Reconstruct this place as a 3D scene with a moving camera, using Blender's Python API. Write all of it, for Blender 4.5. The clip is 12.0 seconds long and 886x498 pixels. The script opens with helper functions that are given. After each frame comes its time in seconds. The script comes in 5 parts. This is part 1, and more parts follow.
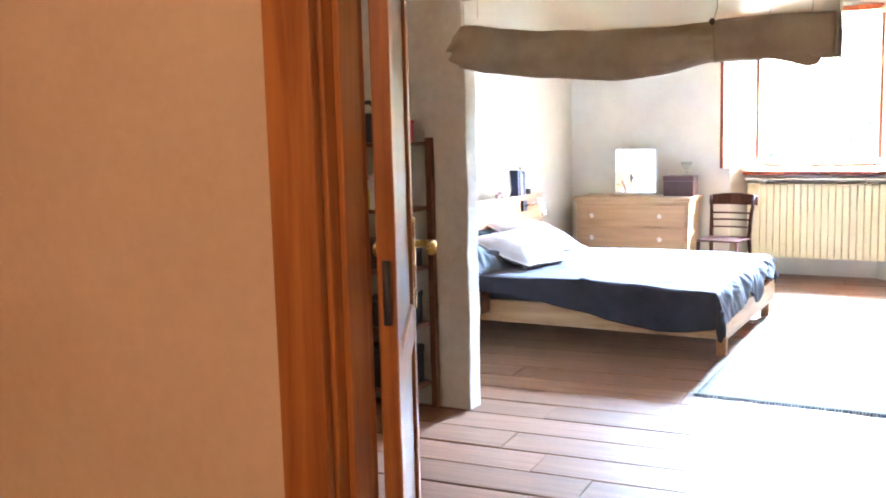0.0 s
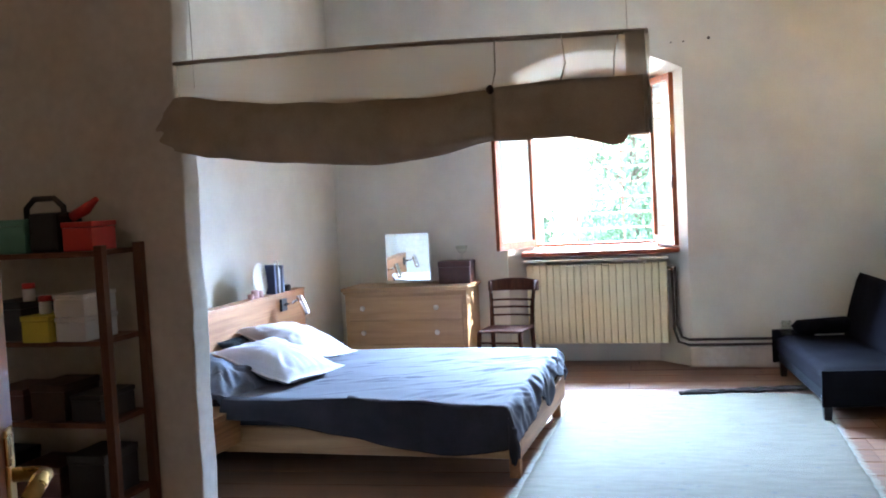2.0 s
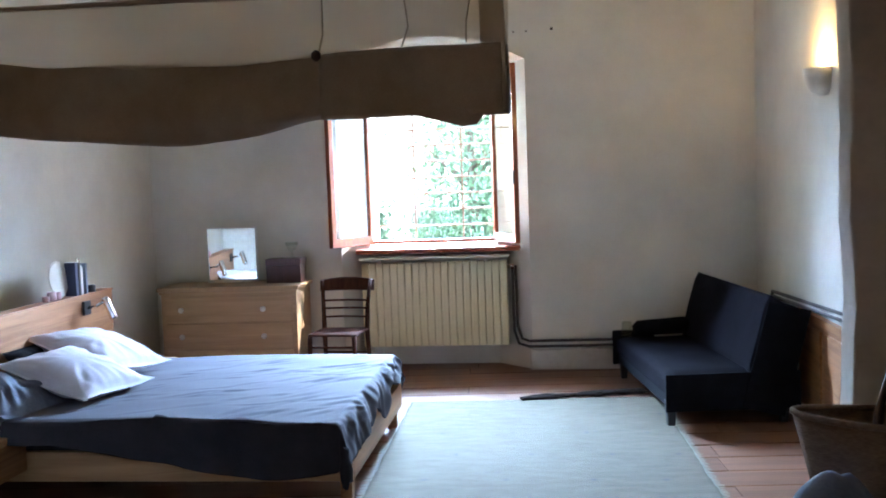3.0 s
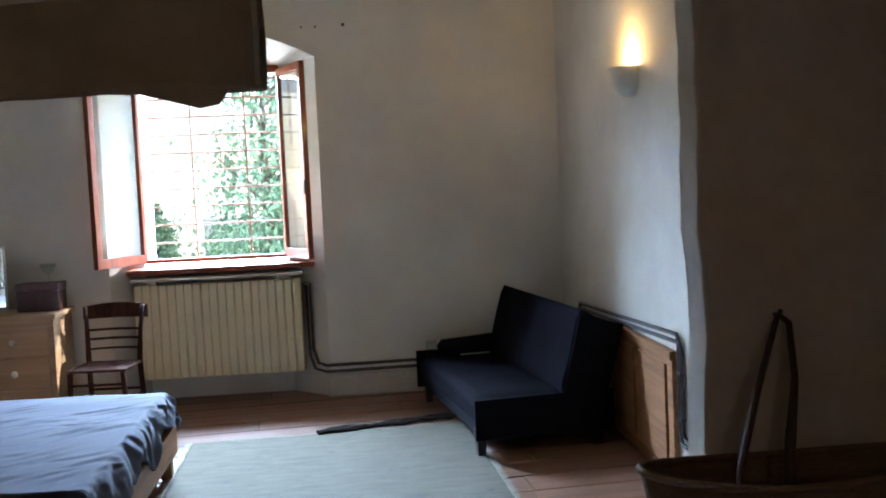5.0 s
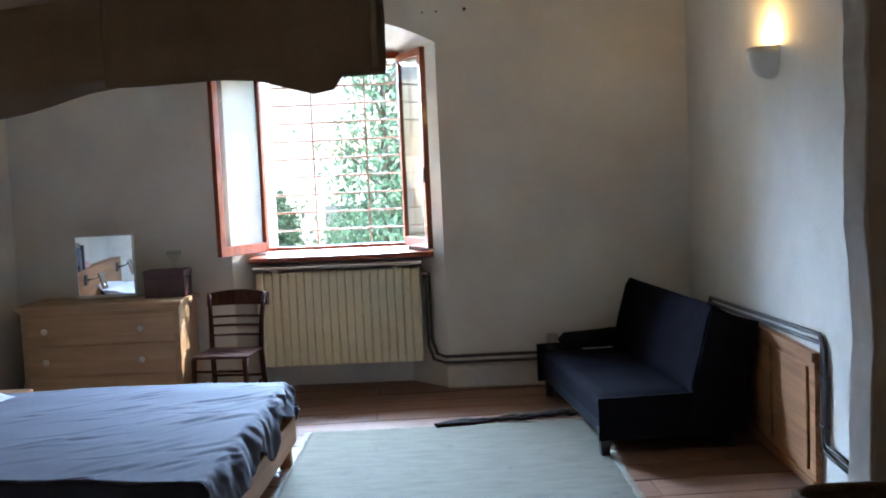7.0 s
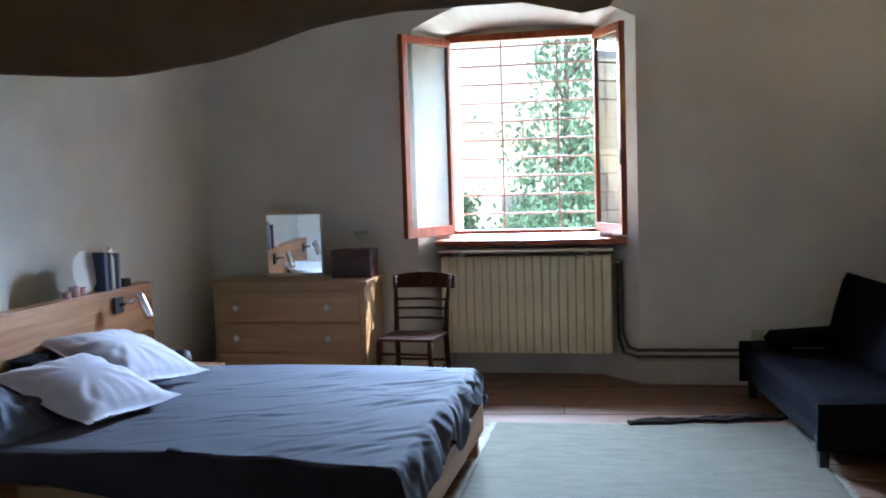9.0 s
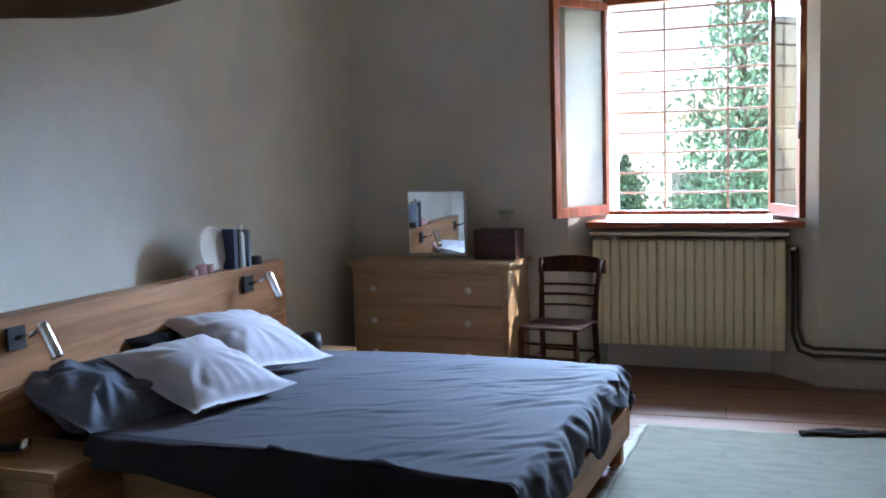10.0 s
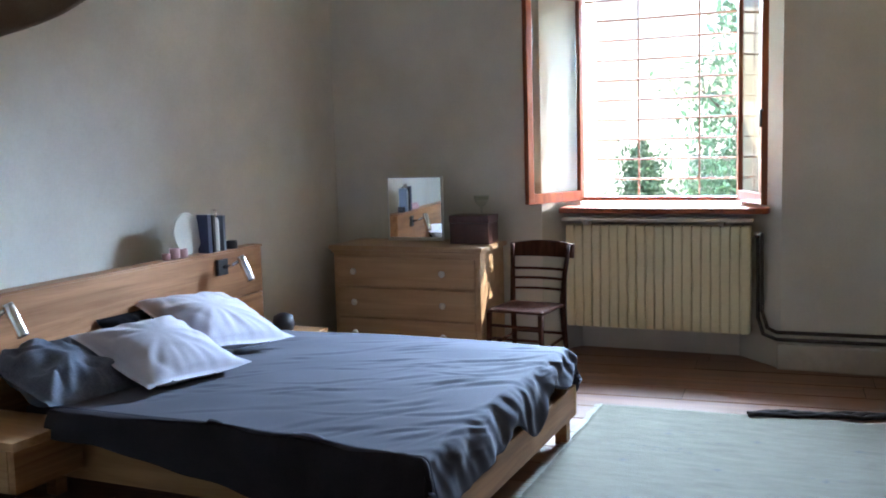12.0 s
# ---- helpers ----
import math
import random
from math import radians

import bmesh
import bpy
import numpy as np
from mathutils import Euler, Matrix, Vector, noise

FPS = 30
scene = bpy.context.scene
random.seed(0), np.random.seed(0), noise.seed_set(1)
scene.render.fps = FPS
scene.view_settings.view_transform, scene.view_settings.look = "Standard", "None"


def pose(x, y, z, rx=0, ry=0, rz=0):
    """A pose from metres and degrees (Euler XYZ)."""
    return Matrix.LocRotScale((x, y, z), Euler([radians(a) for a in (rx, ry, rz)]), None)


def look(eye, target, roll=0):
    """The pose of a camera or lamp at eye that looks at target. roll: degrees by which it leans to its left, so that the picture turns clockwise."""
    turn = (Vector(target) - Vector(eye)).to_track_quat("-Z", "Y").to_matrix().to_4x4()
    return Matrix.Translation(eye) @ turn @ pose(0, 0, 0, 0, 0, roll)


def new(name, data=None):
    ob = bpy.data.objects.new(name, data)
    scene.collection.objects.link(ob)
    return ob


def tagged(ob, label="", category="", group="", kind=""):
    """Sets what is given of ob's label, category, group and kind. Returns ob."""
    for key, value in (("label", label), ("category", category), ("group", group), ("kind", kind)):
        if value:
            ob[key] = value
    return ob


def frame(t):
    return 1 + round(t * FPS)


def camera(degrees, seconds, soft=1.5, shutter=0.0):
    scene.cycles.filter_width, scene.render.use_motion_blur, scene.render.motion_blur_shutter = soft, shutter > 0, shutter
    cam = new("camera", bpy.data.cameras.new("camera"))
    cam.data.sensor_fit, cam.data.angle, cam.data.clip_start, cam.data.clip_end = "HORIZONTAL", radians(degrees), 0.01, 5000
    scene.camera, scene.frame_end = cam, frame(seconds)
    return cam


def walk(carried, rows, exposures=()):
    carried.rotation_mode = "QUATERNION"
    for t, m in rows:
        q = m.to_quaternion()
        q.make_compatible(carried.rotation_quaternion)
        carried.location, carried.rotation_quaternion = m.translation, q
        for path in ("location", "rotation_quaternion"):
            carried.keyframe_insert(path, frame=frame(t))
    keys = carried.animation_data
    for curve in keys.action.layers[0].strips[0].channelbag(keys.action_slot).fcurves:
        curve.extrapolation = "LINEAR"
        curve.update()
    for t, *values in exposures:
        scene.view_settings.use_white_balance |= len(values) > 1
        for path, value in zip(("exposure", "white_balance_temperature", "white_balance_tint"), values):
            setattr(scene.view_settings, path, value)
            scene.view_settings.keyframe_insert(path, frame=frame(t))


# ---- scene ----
LENS = 49.5
cam = camera(LENS, 12.0, soft=1.9)
PATH = [
    (0, 0.737, -1.234, 1.469, 29.33, -7.15, 1.49),
    (0.5, 0.649, -0.973, 1.519, 23.54, -5.97, 2.44),
    (1, 0.537, -0.718, 1.549, 19.42, -4.52, 3.13),
    (1.5, 0.484, -0.501, 1.538, 18.16, -3.34, 3.17),
    (2, 0.438, -0.232, 1.545, 15.98, -3.22, 3.00),
    (2.5, 0.392, -0.005, 1.526, 11.51, -3.61, 2.28),
    (3, 0.346, 0.276, 1.531, 6.26, -3.95, 2.03),
    (3.5, 0.326, 0.462, 1.490, 2.63, -3.53, 1.86),
    (5.5, 0.407, 1.019, 1.521, -6.31, -3.89, 2.73),
    (6, 0.408, 1.064, 1.525, -5.32, -4.18, 2.68),
    (6.5, 0.403, 1.081, 1.535, -2.49, -4.35, 2.70),
    (7, 0.383, 1.091, 1.524, 1.54, -4.22, 2.60),
    (7.5, 0.357, 1.100, 1.537, 5.21, -4.28, 2.58),
    (9.5, 0.203, 1.566, 1.446, 15.45, -4.66, 1.51),
    (10, 0.243, 1.827, 1.444, 21.87, -5.39, 1.60),
    (10.5, 0.371, 1.940, 1.468, 30.92, -5.92, 2.41),
    (11, 0.537, 1.944, 1.473, 34.63, -6.32, 2.85),
    (11.5, 0.617, 1.890, 1.471, 30.90, -6.79, 2.29),
    (12, 0.676, 1.791, 1.482, 23.91, -6.51, 1.64),
]
walk(cam, [(t, pose(x, y, z, 90 + pitch, roll, yaw)) for t, x, y, z, yaw, pitch, roll in PATH],
     exposures=[(s, e, k, 14) for s, e, k in ((0.0, 4.75, 6200), (0.5, 4.35, 5900), (1.0, 4.0, 6000), (1.5, 3.5, 5900), (2.0, 3.12, 5800), (3.0, 2.55, 5800), (3.7, 2.25, 5900),
                                         (5.5, 1.85, 6100), (7.5, 1.85, 6000), (9.5, 1.55, 6000), (10.5, 1.5, 6050), (11.2, 1.65, 6050), (12.0, 1.85, 6250))])

# ---- world, sun, lamps ----
SUN_DIR = Vector((-0.60, -0.57, -0.90)).normalized()
world = bpy.data.worlds.new("world")
scene.world = world
world.use_nodes = True
wn = world.node_tree
bg = wn.nodes["Background"]
sky = wn.nodes.new("ShaderNodeTexSky")
sky.sky_type, sky.sun_disc = "NISHITA", False
sky.sun_elevation = math.asin(-SUN_DIR.z)
sky.sun_rotation = math.atan2(-SUN_DIR.x, -SUN_DIR.y)
sky.dust_density = 3.0
wn.links.new(sky.outputs[0], bg.inputs[0])
bg.inputs[1].default_value = 0.15
sun = new("sun", bpy.data.lights.new("sun", "SUN"))
sun.data.energy, sun.data.angle, sun.data.color = 5.0, radians(0.5), (1.0, 0.95, 0.86)
sun.matrix_world = look((0, 0, 20), Vector((0, 0, 20)) + SUN_DIR)


def area_lamp(name, m, w, h, watts, color):
    lamp = new(name, bpy.data.lights.new(name, "AREA"))
    lamp.data.shape, lamp.data.size, lamp.data.size_y = "RECTANGLE", w, h
    lamp.data.energy, lamp.data.color = watts, color
    lamp.matrix_world = m
    return lamp


# the open sky in front of the window
sky_light = area_lamp("sky_light", look((-1.0, 13.0, 5.0), (-0.65, 8.5, 3.0)), 9.8, 3.9, 12500, (0.48, 0.69, 0.94))
# light thrown up into the room by the sunlit ground outside
window_light = area_lamp("window_light", look((-0.63, 8.36, 1.74), (-0.63, 6.0, 3.0)), 0.98, 1.34, 2.6, (1.0, 0.90, 0.60))
sconce_light = new("sconce_light", bpy.data.lights.new("sconce_light", "POINT"))
sconce_light.data.energy, sconce_light.data.color, sconce_light.data.shadow_soft_size = 4.2, (1.0, 0.62, 0.22), 0.03
sconce_light.location = (1.86, 6.08, 2.12)
hall_light = new("hall_light", bpy.data.lights.new("hall_light", "POINT"))
hall_light.data.energy, hall_light.data.color, hall_light.data.shadow_soft_size = 3.1, (1.0, 0.70, 0.46), 0.12
hall_light.location = (0.3, -2.4, 2.35)
lobby_light = new("lobby_light", bpy.data.lights.new("lobby_light", "POINT"))
lobby_light.data.energy, lobby_light.data.color, lobby_light.data.shadow_soft_size = 0.6, (1.0, 0.68, 0.42), 0.12
lobby_light.location = (-1.9, 0.75, 2.6)

# ---- materials ----


def material(name):
    m = bpy.data.materials.new(name)
    m.use_nodes = True
    nt = m.node_tree
    return m, nt, nt.nodes["Principled BSDF"]


def node(nt, kind, **values):
    n = nt.nodes.new(kind)
    for k, v in values.items():
        n.inputs[k].default_value = v
    return n


def mottled(name, dark, light, scale=4.0, fine=60.0, rough=0.8, bump=0.2, stretch=(1, 1, 1), metal=0.0, vary=0.0, blend=0.35, sheen=0.0, rough_var=0.1, spec=0.5):
    """A surface of two colours mixed by coarse and fine noise, with relief."""
    m, nt, p = material(name)
    tc = nt.nodes.new("ShaderNodeTexCoord")
    mp = nt.nodes.new("ShaderNodeMapping")
    mp.inputs["Scale"].default_value = stretch
    nt.links.new(tc.outputs["Object"], mp.inputs[0])
    a = node(nt, "ShaderNodeTexNoise", Scale=scale, Detail=5.0, Roughness=0.6)
    b = node(nt, "ShaderNodeTexNoise", Scale=fine, Detail=3.0, Roughness=0.6)
    nt.links.new(mp.outputs[0], a.inputs["Vector"])
    nt.links.new(mp.outputs[0], b.inputs["Vector"])
    mix = nt.nodes.new("ShaderNodeMath")
    mix.operation = "MULTIPLY_ADD"
    mix.inputs[1].default_value = blend
    half = nt.nodes.new("ShaderNodeMath")
    half.operation = "MULTIPLY"
    half.inputs[1].default_value = 1 - blend
    nt.links.new(b.outputs[0], mix.inputs[0])
    nt.links.new(a.outputs[0], half.inputs[0])
    nt.links.new(half.outputs[0], mix.inputs[2])
    ramp = nt.nodes.new("ShaderNodeValToRGB")
    ramp.color_ramp.elements[0].position, ramp.color_ramp.elements[1].position = 0.35, 0.65
    ramp.color_ramp.elements[0].color, ramp.color_ramp.elements[1].color = (*dark, 1), (*light, 1)
    nt.links.new(mix.outputs[0], ramp.inputs[0])
    out = ramp.outputs[0]
    if vary:
        info = nt.nodes.new("ShaderNodeObjectInfo")
        geo = nt.nodes.new("ShaderNodeNewGeometry")
        add = nt.nodes.new("ShaderNodeMath")
        add.operation = "ADD"
        nt.links.new(info.outputs["Random"], add.inputs[0])
        nt.links.new(geo.outputs["Random Per Island"], add.inputs[1])
        fr = nt.nodes.new("ShaderNodeMath")
        fr.operation = "FRACT"
        nt.links.new(add.outputs[0], fr.inputs[0])
        rng = nt.nodes.new("ShaderNodeMapRange")
        rng.inputs["To Min"].default_value, rng.inputs["To Max"].default_value = 1 - vary, 1 + vary
        nt.links.new(fr.outputs[0], rng.inputs[0])
        hsv = nt.nodes.new("ShaderNodeHueSaturation")
        nt.links.new(rng.outputs[0], hsv.inputs["Value"])
        nt.links.new(out, hsv.inputs["Color"])
        out = hsv.outputs[0]
    nt.links.new(out, p.inputs["Base Color"])
    rr = nt.nodes.new("ShaderNodeMapRange")
    rr.inputs["To Min"].default_value, rr.inputs["To Max"].default_value = max(rough - rough_var, 0.03), min(rough + rough_var, 1)
    nt.links.new(a.outputs[0], rr.inputs[0])
    nt.links.new(rr.outputs[0], p.inputs["Roughness"])
    p.inputs["Metallic"].default_value = metal
    p.inputs["Specular IOR Level"].default_value = spec
    if sheen:
        p.inputs["Sheen Weight"].default_value = sheen
    if bump:
        bp = nt.nodes.new("ShaderNodeBump")
        bp.inputs["Strength"].default_value, bp.inputs["Distance"].default_value = bump, 0.01
        nt.links.new(mix.outputs[0], bp.inputs["Height"])
        nt.links.new(bp.outputs[0], p.inputs["Normal"])
    return m


def wood(name, dark, light, along="X", scale=1.0, rough=0.5, vary=0.0, knots=0.0, coat=0.0, spec=0.3):
    """Wood with grain that runs along one axis."""
    m, nt, p = material(name)
    tc = nt.nodes.new("ShaderNodeTexCoord")
    mp = nt.nodes.new("ShaderNodeMapping")
    s = {"X": (0.9, 14, 14), "Y": (14, 0.9, 14), "Z": (14, 14, 0.9)}[along]
    mp.inputs["Scale"].default_value = [v * scale for v in s]
    nt.links.new(tc.outputs["Object"], mp.inputs[0])
    info = nt.nodes.new("ShaderNodeObjectInfo")
    shift = nt.nodes.new("ShaderNodeVectorMath")
    shift.operation = "ADD"
    big = nt.nodes.new("ShaderNodeMath")
    big.operation = "MULTIPLY"
    big.inputs[1].default_value = 37.0
    nt.links.new(info.outputs["Random"], big.inputs[0])
    nt.links.new(mp.outputs[0], shift.inputs[0])
    nt.links.new(big.outputs[0], shift.inputs[1])
    a = node(nt, "ShaderNodeTexNoise", Scale=1.2, Detail=6.0, Roughness=0.65, Distortion=0.6)
    nt.links.new(shift.outputs[0], a.inputs["Vector"])
    ramp = nt.nodes.new("ShaderNodeValToRGB")
    ramp.color_ramp.elements[0].position, ramp.color_ramp.elements[1].position = 0.35, 0.62
    ramp.color_ramp.elements[0].color, ramp.color_ramp.elements[1].color = (*dark, 1), (*light, 1)
    nt.links.new(a.outputs[0], ramp.inputs[0])
    out = ramp.outputs[0]
    if knots:
        v = node(nt, "ShaderNodeTexVoronoi", Scale=3.2)
        sq = nt.nodes.new("ShaderNodeMapping")
        sq.inputs["Scale"].default_value = {"X": (0.55, 1, 1), "Y": (1, 0.55, 1), "Z": (1, 1, 0.55)}[along]
        nt.links.new(tc.outputs["Object"], sq.inputs[0])
        nt.links.new(sq.outputs[0], v.inputs["Vector"])
        kr = nt.nodes.new("ShaderNodeValToRGB")
        kr.color_ramp.elements[0].position, kr.color_ramp.elements[1].position = 0.03, 0.13
        kr.color_ramp.elements[0].color, kr.color_ramp.elements[1].color = (1 - knots, 1 - knots, 1 - knots, 1), (1, 1, 1, 1)
        nt.links.new(v.outputs["Distance"], kr.inputs[0])
        mul = nt.nodes.new("ShaderNodeMix")
        mul.data_type, mul.blend_type = "RGBA", "MULTIPLY"
        mul.inputs[0].default_value = 1.0
        nt.links.new(out, mul.inputs[6])
        nt.links.new(kr.outputs[0], mul.inputs[7])
        out = mul.outputs[2]
    if vary:
        rng = nt.nodes.new("ShaderNodeMapRange")
        rng.inputs["To Min"].default_value, rng.inputs["To Max"].default_value = 1 - vary, 1 + vary
        nt.links.new(info.outputs["Random"], rng.inputs[0])
        hsv = nt.nodes.new("ShaderNodeHueSaturation")
        nt.links.new(rng.outputs[0], hsv.inputs["Value"])
        nt.links.new(out, hsv.inputs["Color"])
        out = hsv.outputs[0]
    nt.links.new(out, p.inputs["Base Color"])
    rr = nt.nodes.new("ShaderNodeMapRange")
    rr.inputs["To Min"].default_value, rr.inputs["To Max"].default_value = rough - 0.1, rough + 0.12
    nt.links.new(a.outputs[0], rr.inputs[0])
    nt.links.new(rr.outputs[0], p.inputs["Roughness"])
    p.inputs["Coat Weight"].default_value = coat
    p.inputs["Coat Roughness"].default_value = 0.12
    p.inputs["Specular IOR Level"].default_value = spec
    bp = nt.nodes.new("ShaderNodeBump")
    bp.inputs["Strength"].default_value, bp.inputs["Distance"].default_value = 0.25, 0.004
    nt.links.new(a.outputs[0], bp.inputs["Height"])
    nt.links.new(bp.outputs[0], p.inputs["Normal"])
    return m


def plain(name, color, rough=0.5, metal=0.0):
    return mottled(name, [c * 0.88 for c in color], color, scale=9, fine=90, rough=rough, bump=0.05, metal=metal)


PLASTER = mottled("plaster", (0.55, 0.53, 0.47), (0.68, 0.66, 0.59), scale=1.3, fine=70, rough=0.9, bump=0.16, blend=0.22)
PLASTER_OLD = mottled("old plaster", (0.48, 0.45, 0.40), (0.62, 0.59, 0.53), scale=1.8, fine=20, rough=0.92, bump=0.5)
OCHRE = mottled("ochre plaster", (0.58, 0.43, 0.29), (0.66, 0.50, 0.35), scale=2.0, fine=30, rough=0.9, bump=0.25)
CEILING = mottled("ceiling plaster", (0.54, 0.52, 0.48), (0.64, 0.62, 0.58), scale=1.5, fine=26, rough=0.9, bump=0.2)
DOOR_WOOD = wood("varnished door wood", (0.26, 0.075, 0.016), (0.42, 0.15, 0.035), along="Z", rough=0.38, coat=0.25)
PANEL_WOOD = wood("varnished tan door panel", (0.24, 0.115, 0.045), (0.33, 0.175, 0.080), along="Z", rough=0.32, coat=0.5)
WINDOW_WOOD = wood("window wood", (0.17, 0.034, 0.010), (0.31, 0.076, 0.020), along="Z", rough=0.4, coat=0.15)
PLANK_WOOD = wood("worn floor plank", (0.150, 0.074, 0.044), (0.250, 0.132, 0.082), along="X", rough=0.40, vary=0.16, knots=0.7)
GROUT = mottled("dark joint", (0.035, 0.022, 0.016), (0.07, 0.045, 0.032), scale=12, fine=80, rough=0.95)
PINE = wood("pine headboard", (0.24, 0.105, 0.042), (0.42, 0.205, 0.090), along="Y", rough=0.5, knots=1.0, vary=0.08)
PINE_X = wood("pine board", (0.30, 0.15, 0.065), (0.45, 0.26, 0.125), along="X", rough=0.45, knots=0.35, vary=0.08)
BIRCH = wood("birch veneer", (0.36, 0.235, 0.13), (0.48, 0.33, 0.195), along="X", rough=0.42, vary=0.05)
DARK_WOOD = wood("dark bentwood", (0.030, 0.012, 0.008), (0.070, 0.028, 0.017), along="Z", rough=0.8, spec=0.05)
SHELF_WOOD = wood("reddish shelf wood", (0.075, 0.028, 0.014), (0.13, 0.052, 0.024), along="Z", rough=0.5)
DUVET = mottled("grey blue cotton", (0.056, 0.055, 0.074), (0.074, 0.072, 0.098), scale=3, fine=220, rough=0.85, bump=0.06, sheen=0.06, spec=0.15)
# mattress cover and duvet side drape; the drape's shade is put into this colour
SHEET = mottled("dark grey cover and shaded drape", (0.022, 0.020, 0.025), (0.036, 0.033, 0.042), scale=6, fine=220, rough=0.9, bump=0.1, spec=0.15)
PILLOW = mottled("lilac white cotton", (0.43, 0.41, 0.48), (0.53, 0.51, 0.58), scale=5, fine=200, rough=0.85, bump=0.1, sheen=0.2)
PILLOW_DARK = mottled("slate cotton", (0.05, 0.06, 0.085), (0.16, 0.18, 0.235), scale=7, fine=160, rough=0.9, bump=0.1)
BLACK_CLOTH = mottled("black cloth", (0.005, 0.005, 0.007), (0.010, 0.010, 0.014), scale=8, fine=200, rough=0.95, spec=0.08)
VELVET = mottled("dark violet velvet", (0.002, 0.0019, 0.003), (0.009, 0.0075, 0.012), scale=3.5, fine=120, rough=0.95, bump=0.15, spec=0.03)
BLACK = mottled("black lacquer", (0.010, 0.009, 0.010), (0.018, 0.016, 0.018), scale=6, fine=60, rough=0.5)
LINEN = mottled("brown linen", (0.30, 0.262, 0.208), (0.42, 0.375, 0.300), scale=5, fine=260, rough=0.95, bump=0.3, spec=0.15)
LINEN_HEM = mottled("grey brown hem", (0.28, 0.24, 0.19), (0.38, 0.33, 0.26), scale=8, fine=200, rough=0.95)
RUG = mottled("pale blue grey wool", (0.118, 0.104, 0.076), (0.185, 0.166, 0.126), scale=5, fine=200, rough=0.98, spec=0.15, bump=0.6, stretch=(1, 4, 1), blend=0.5)
RUG_EDGE = mottled("cream wool", (0.26, 0.25, 0.20), (0.38, 0.36, 0.29), scale=10, fine=160, rough=0.98, bump=0.4)
RUG_MARK = mottled("faded motif wool", (0.075, 0.070, 0.062), (0.115, 0.105, 0.095), scale=20, fine=200, rough=0.98)
FRINGE = mottled("dark wool fringe", (0.012, 0.009, 0.008), (0.035, 0.025, 0.022), scale=20, fine=160, rough=0.98)
CREAM = mottled("cream enamel", (0.72, 0.66, 0.42), (0.80, 0.74, 0.50), scale=3, fine=40, rough=0.38, bump=0.03)
BRASS = mottled("brass", (0.62, 0.42, 0.16), (0.80, 0.58, 0.25), scale=12, fine=80, rough=0.28, metal=1.0, bump=0.03)
CHROME = mottled("chrome", (0.75, 0.75, 0.76), (0.85, 0.85, 0.86), scale=12, fine=80, rough=0.18, metal=1.0, bump=0.02)
IRON = mottled("dark pipe paint", (0.030, 0.024, 0.022), (0.060, 0.048, 0.044), scale=9, fine=80, rough=0.45)
IRON_RUST = mottled("rusty iron", (0.16, 0.07, 0.04), (0.26, 0.13, 0.08), scale=9, fine=80, rough=0.7)
GYPSUM = mottled("white gypsum", (0.62, 0.60, 0.55), (0.70, 0.68, 0.63), scale=7, fine=60, rough=0.85, bump=0.06)
WICKER = mottled("woven palm leaf", (0.12, 0.078, 0.042), (0.22, 0.15, 0.085), scale=14, fine=70, rough=0.8, bump=0.6, stretch=(1, 1, 4), blend=0.6)
LEATHER = mottled("brown leather", (0.022, 0.011, 0.008), (0.05, 0.024, 0.015), scale=9, fine=80, rough=0.5)
RED = plain("red plastic", (0.50, 0.03, 0.02), 0.4)
TEAL = plain("green card", (0.12, 0.30, 0.24), 0.7)
YELLOW = plain("yellow card", (0.62, 0.55, 0.06), 0.7)
WHITE = plain("white card", (0.62, 0.62, 0.62), 0.6)
NAVY = plain("navy cover", (0.025, 0.035, 0.09), 0.5)
GREYBLUE = plain("grey blue cover", (0.20, 0.25, 0.34), 0.55)
PINK = plain("pink glass", (0.60, 0.36, 0.36), 0.3)
TOWEL = mottled("pale striped towel", (0.13, 0.165, 0.22), (0.30, 0.33, 0.38), scale=9, fine=120, rough=0.95, bump=0.4, stretch=(1, 5, 5))
DENIM = mottled("blue denim", (0.12, 0.17, 0.27), (0.20, 0.26, 0.38), scale=8, fine=150, rough=0.9)
BOX_WOOD = mottled("dark red box", (0.045, 0.016, 0.014), (0.08, 0.03, 0.024), scale=9, fine=60, rough=0.45)
MIRROR, _nt, _p = material("mirror")
_p.inputs["Base Color"].default_value, _p.inputs["Metallic"].default_value, _p.inputs["Roughness"].default_value = (0.9, 0.92, 0.92, 1), 1.0, 0.02
LEAF = mottled("leaf green", (0.10, 0.17, 0.10), (0.17, 0.27, 0.15), scale=3, fine=20, rough=0.6, vary=0.35)
BARK = mottled("bark", (0.10, 0.075, 0.055), (0.18, 0.14, 0.10), scale=6, fine=40, rough=0.95, bump=0.6, stretch=(1, 1, 0.3))
GROUND_DRY = mottled("dry grass ground", (0.20, 0.22, 0.13), (0.32, 0.31, 0.20), scale=0.4, fine=8, rough=0.95)
STONE_PALE = mottled("pale stone", (0.50, 0.47, 0.40), (0.66, 0.62, 0.54), scale=3, fine=30, rough=0.9, bump=0.4)

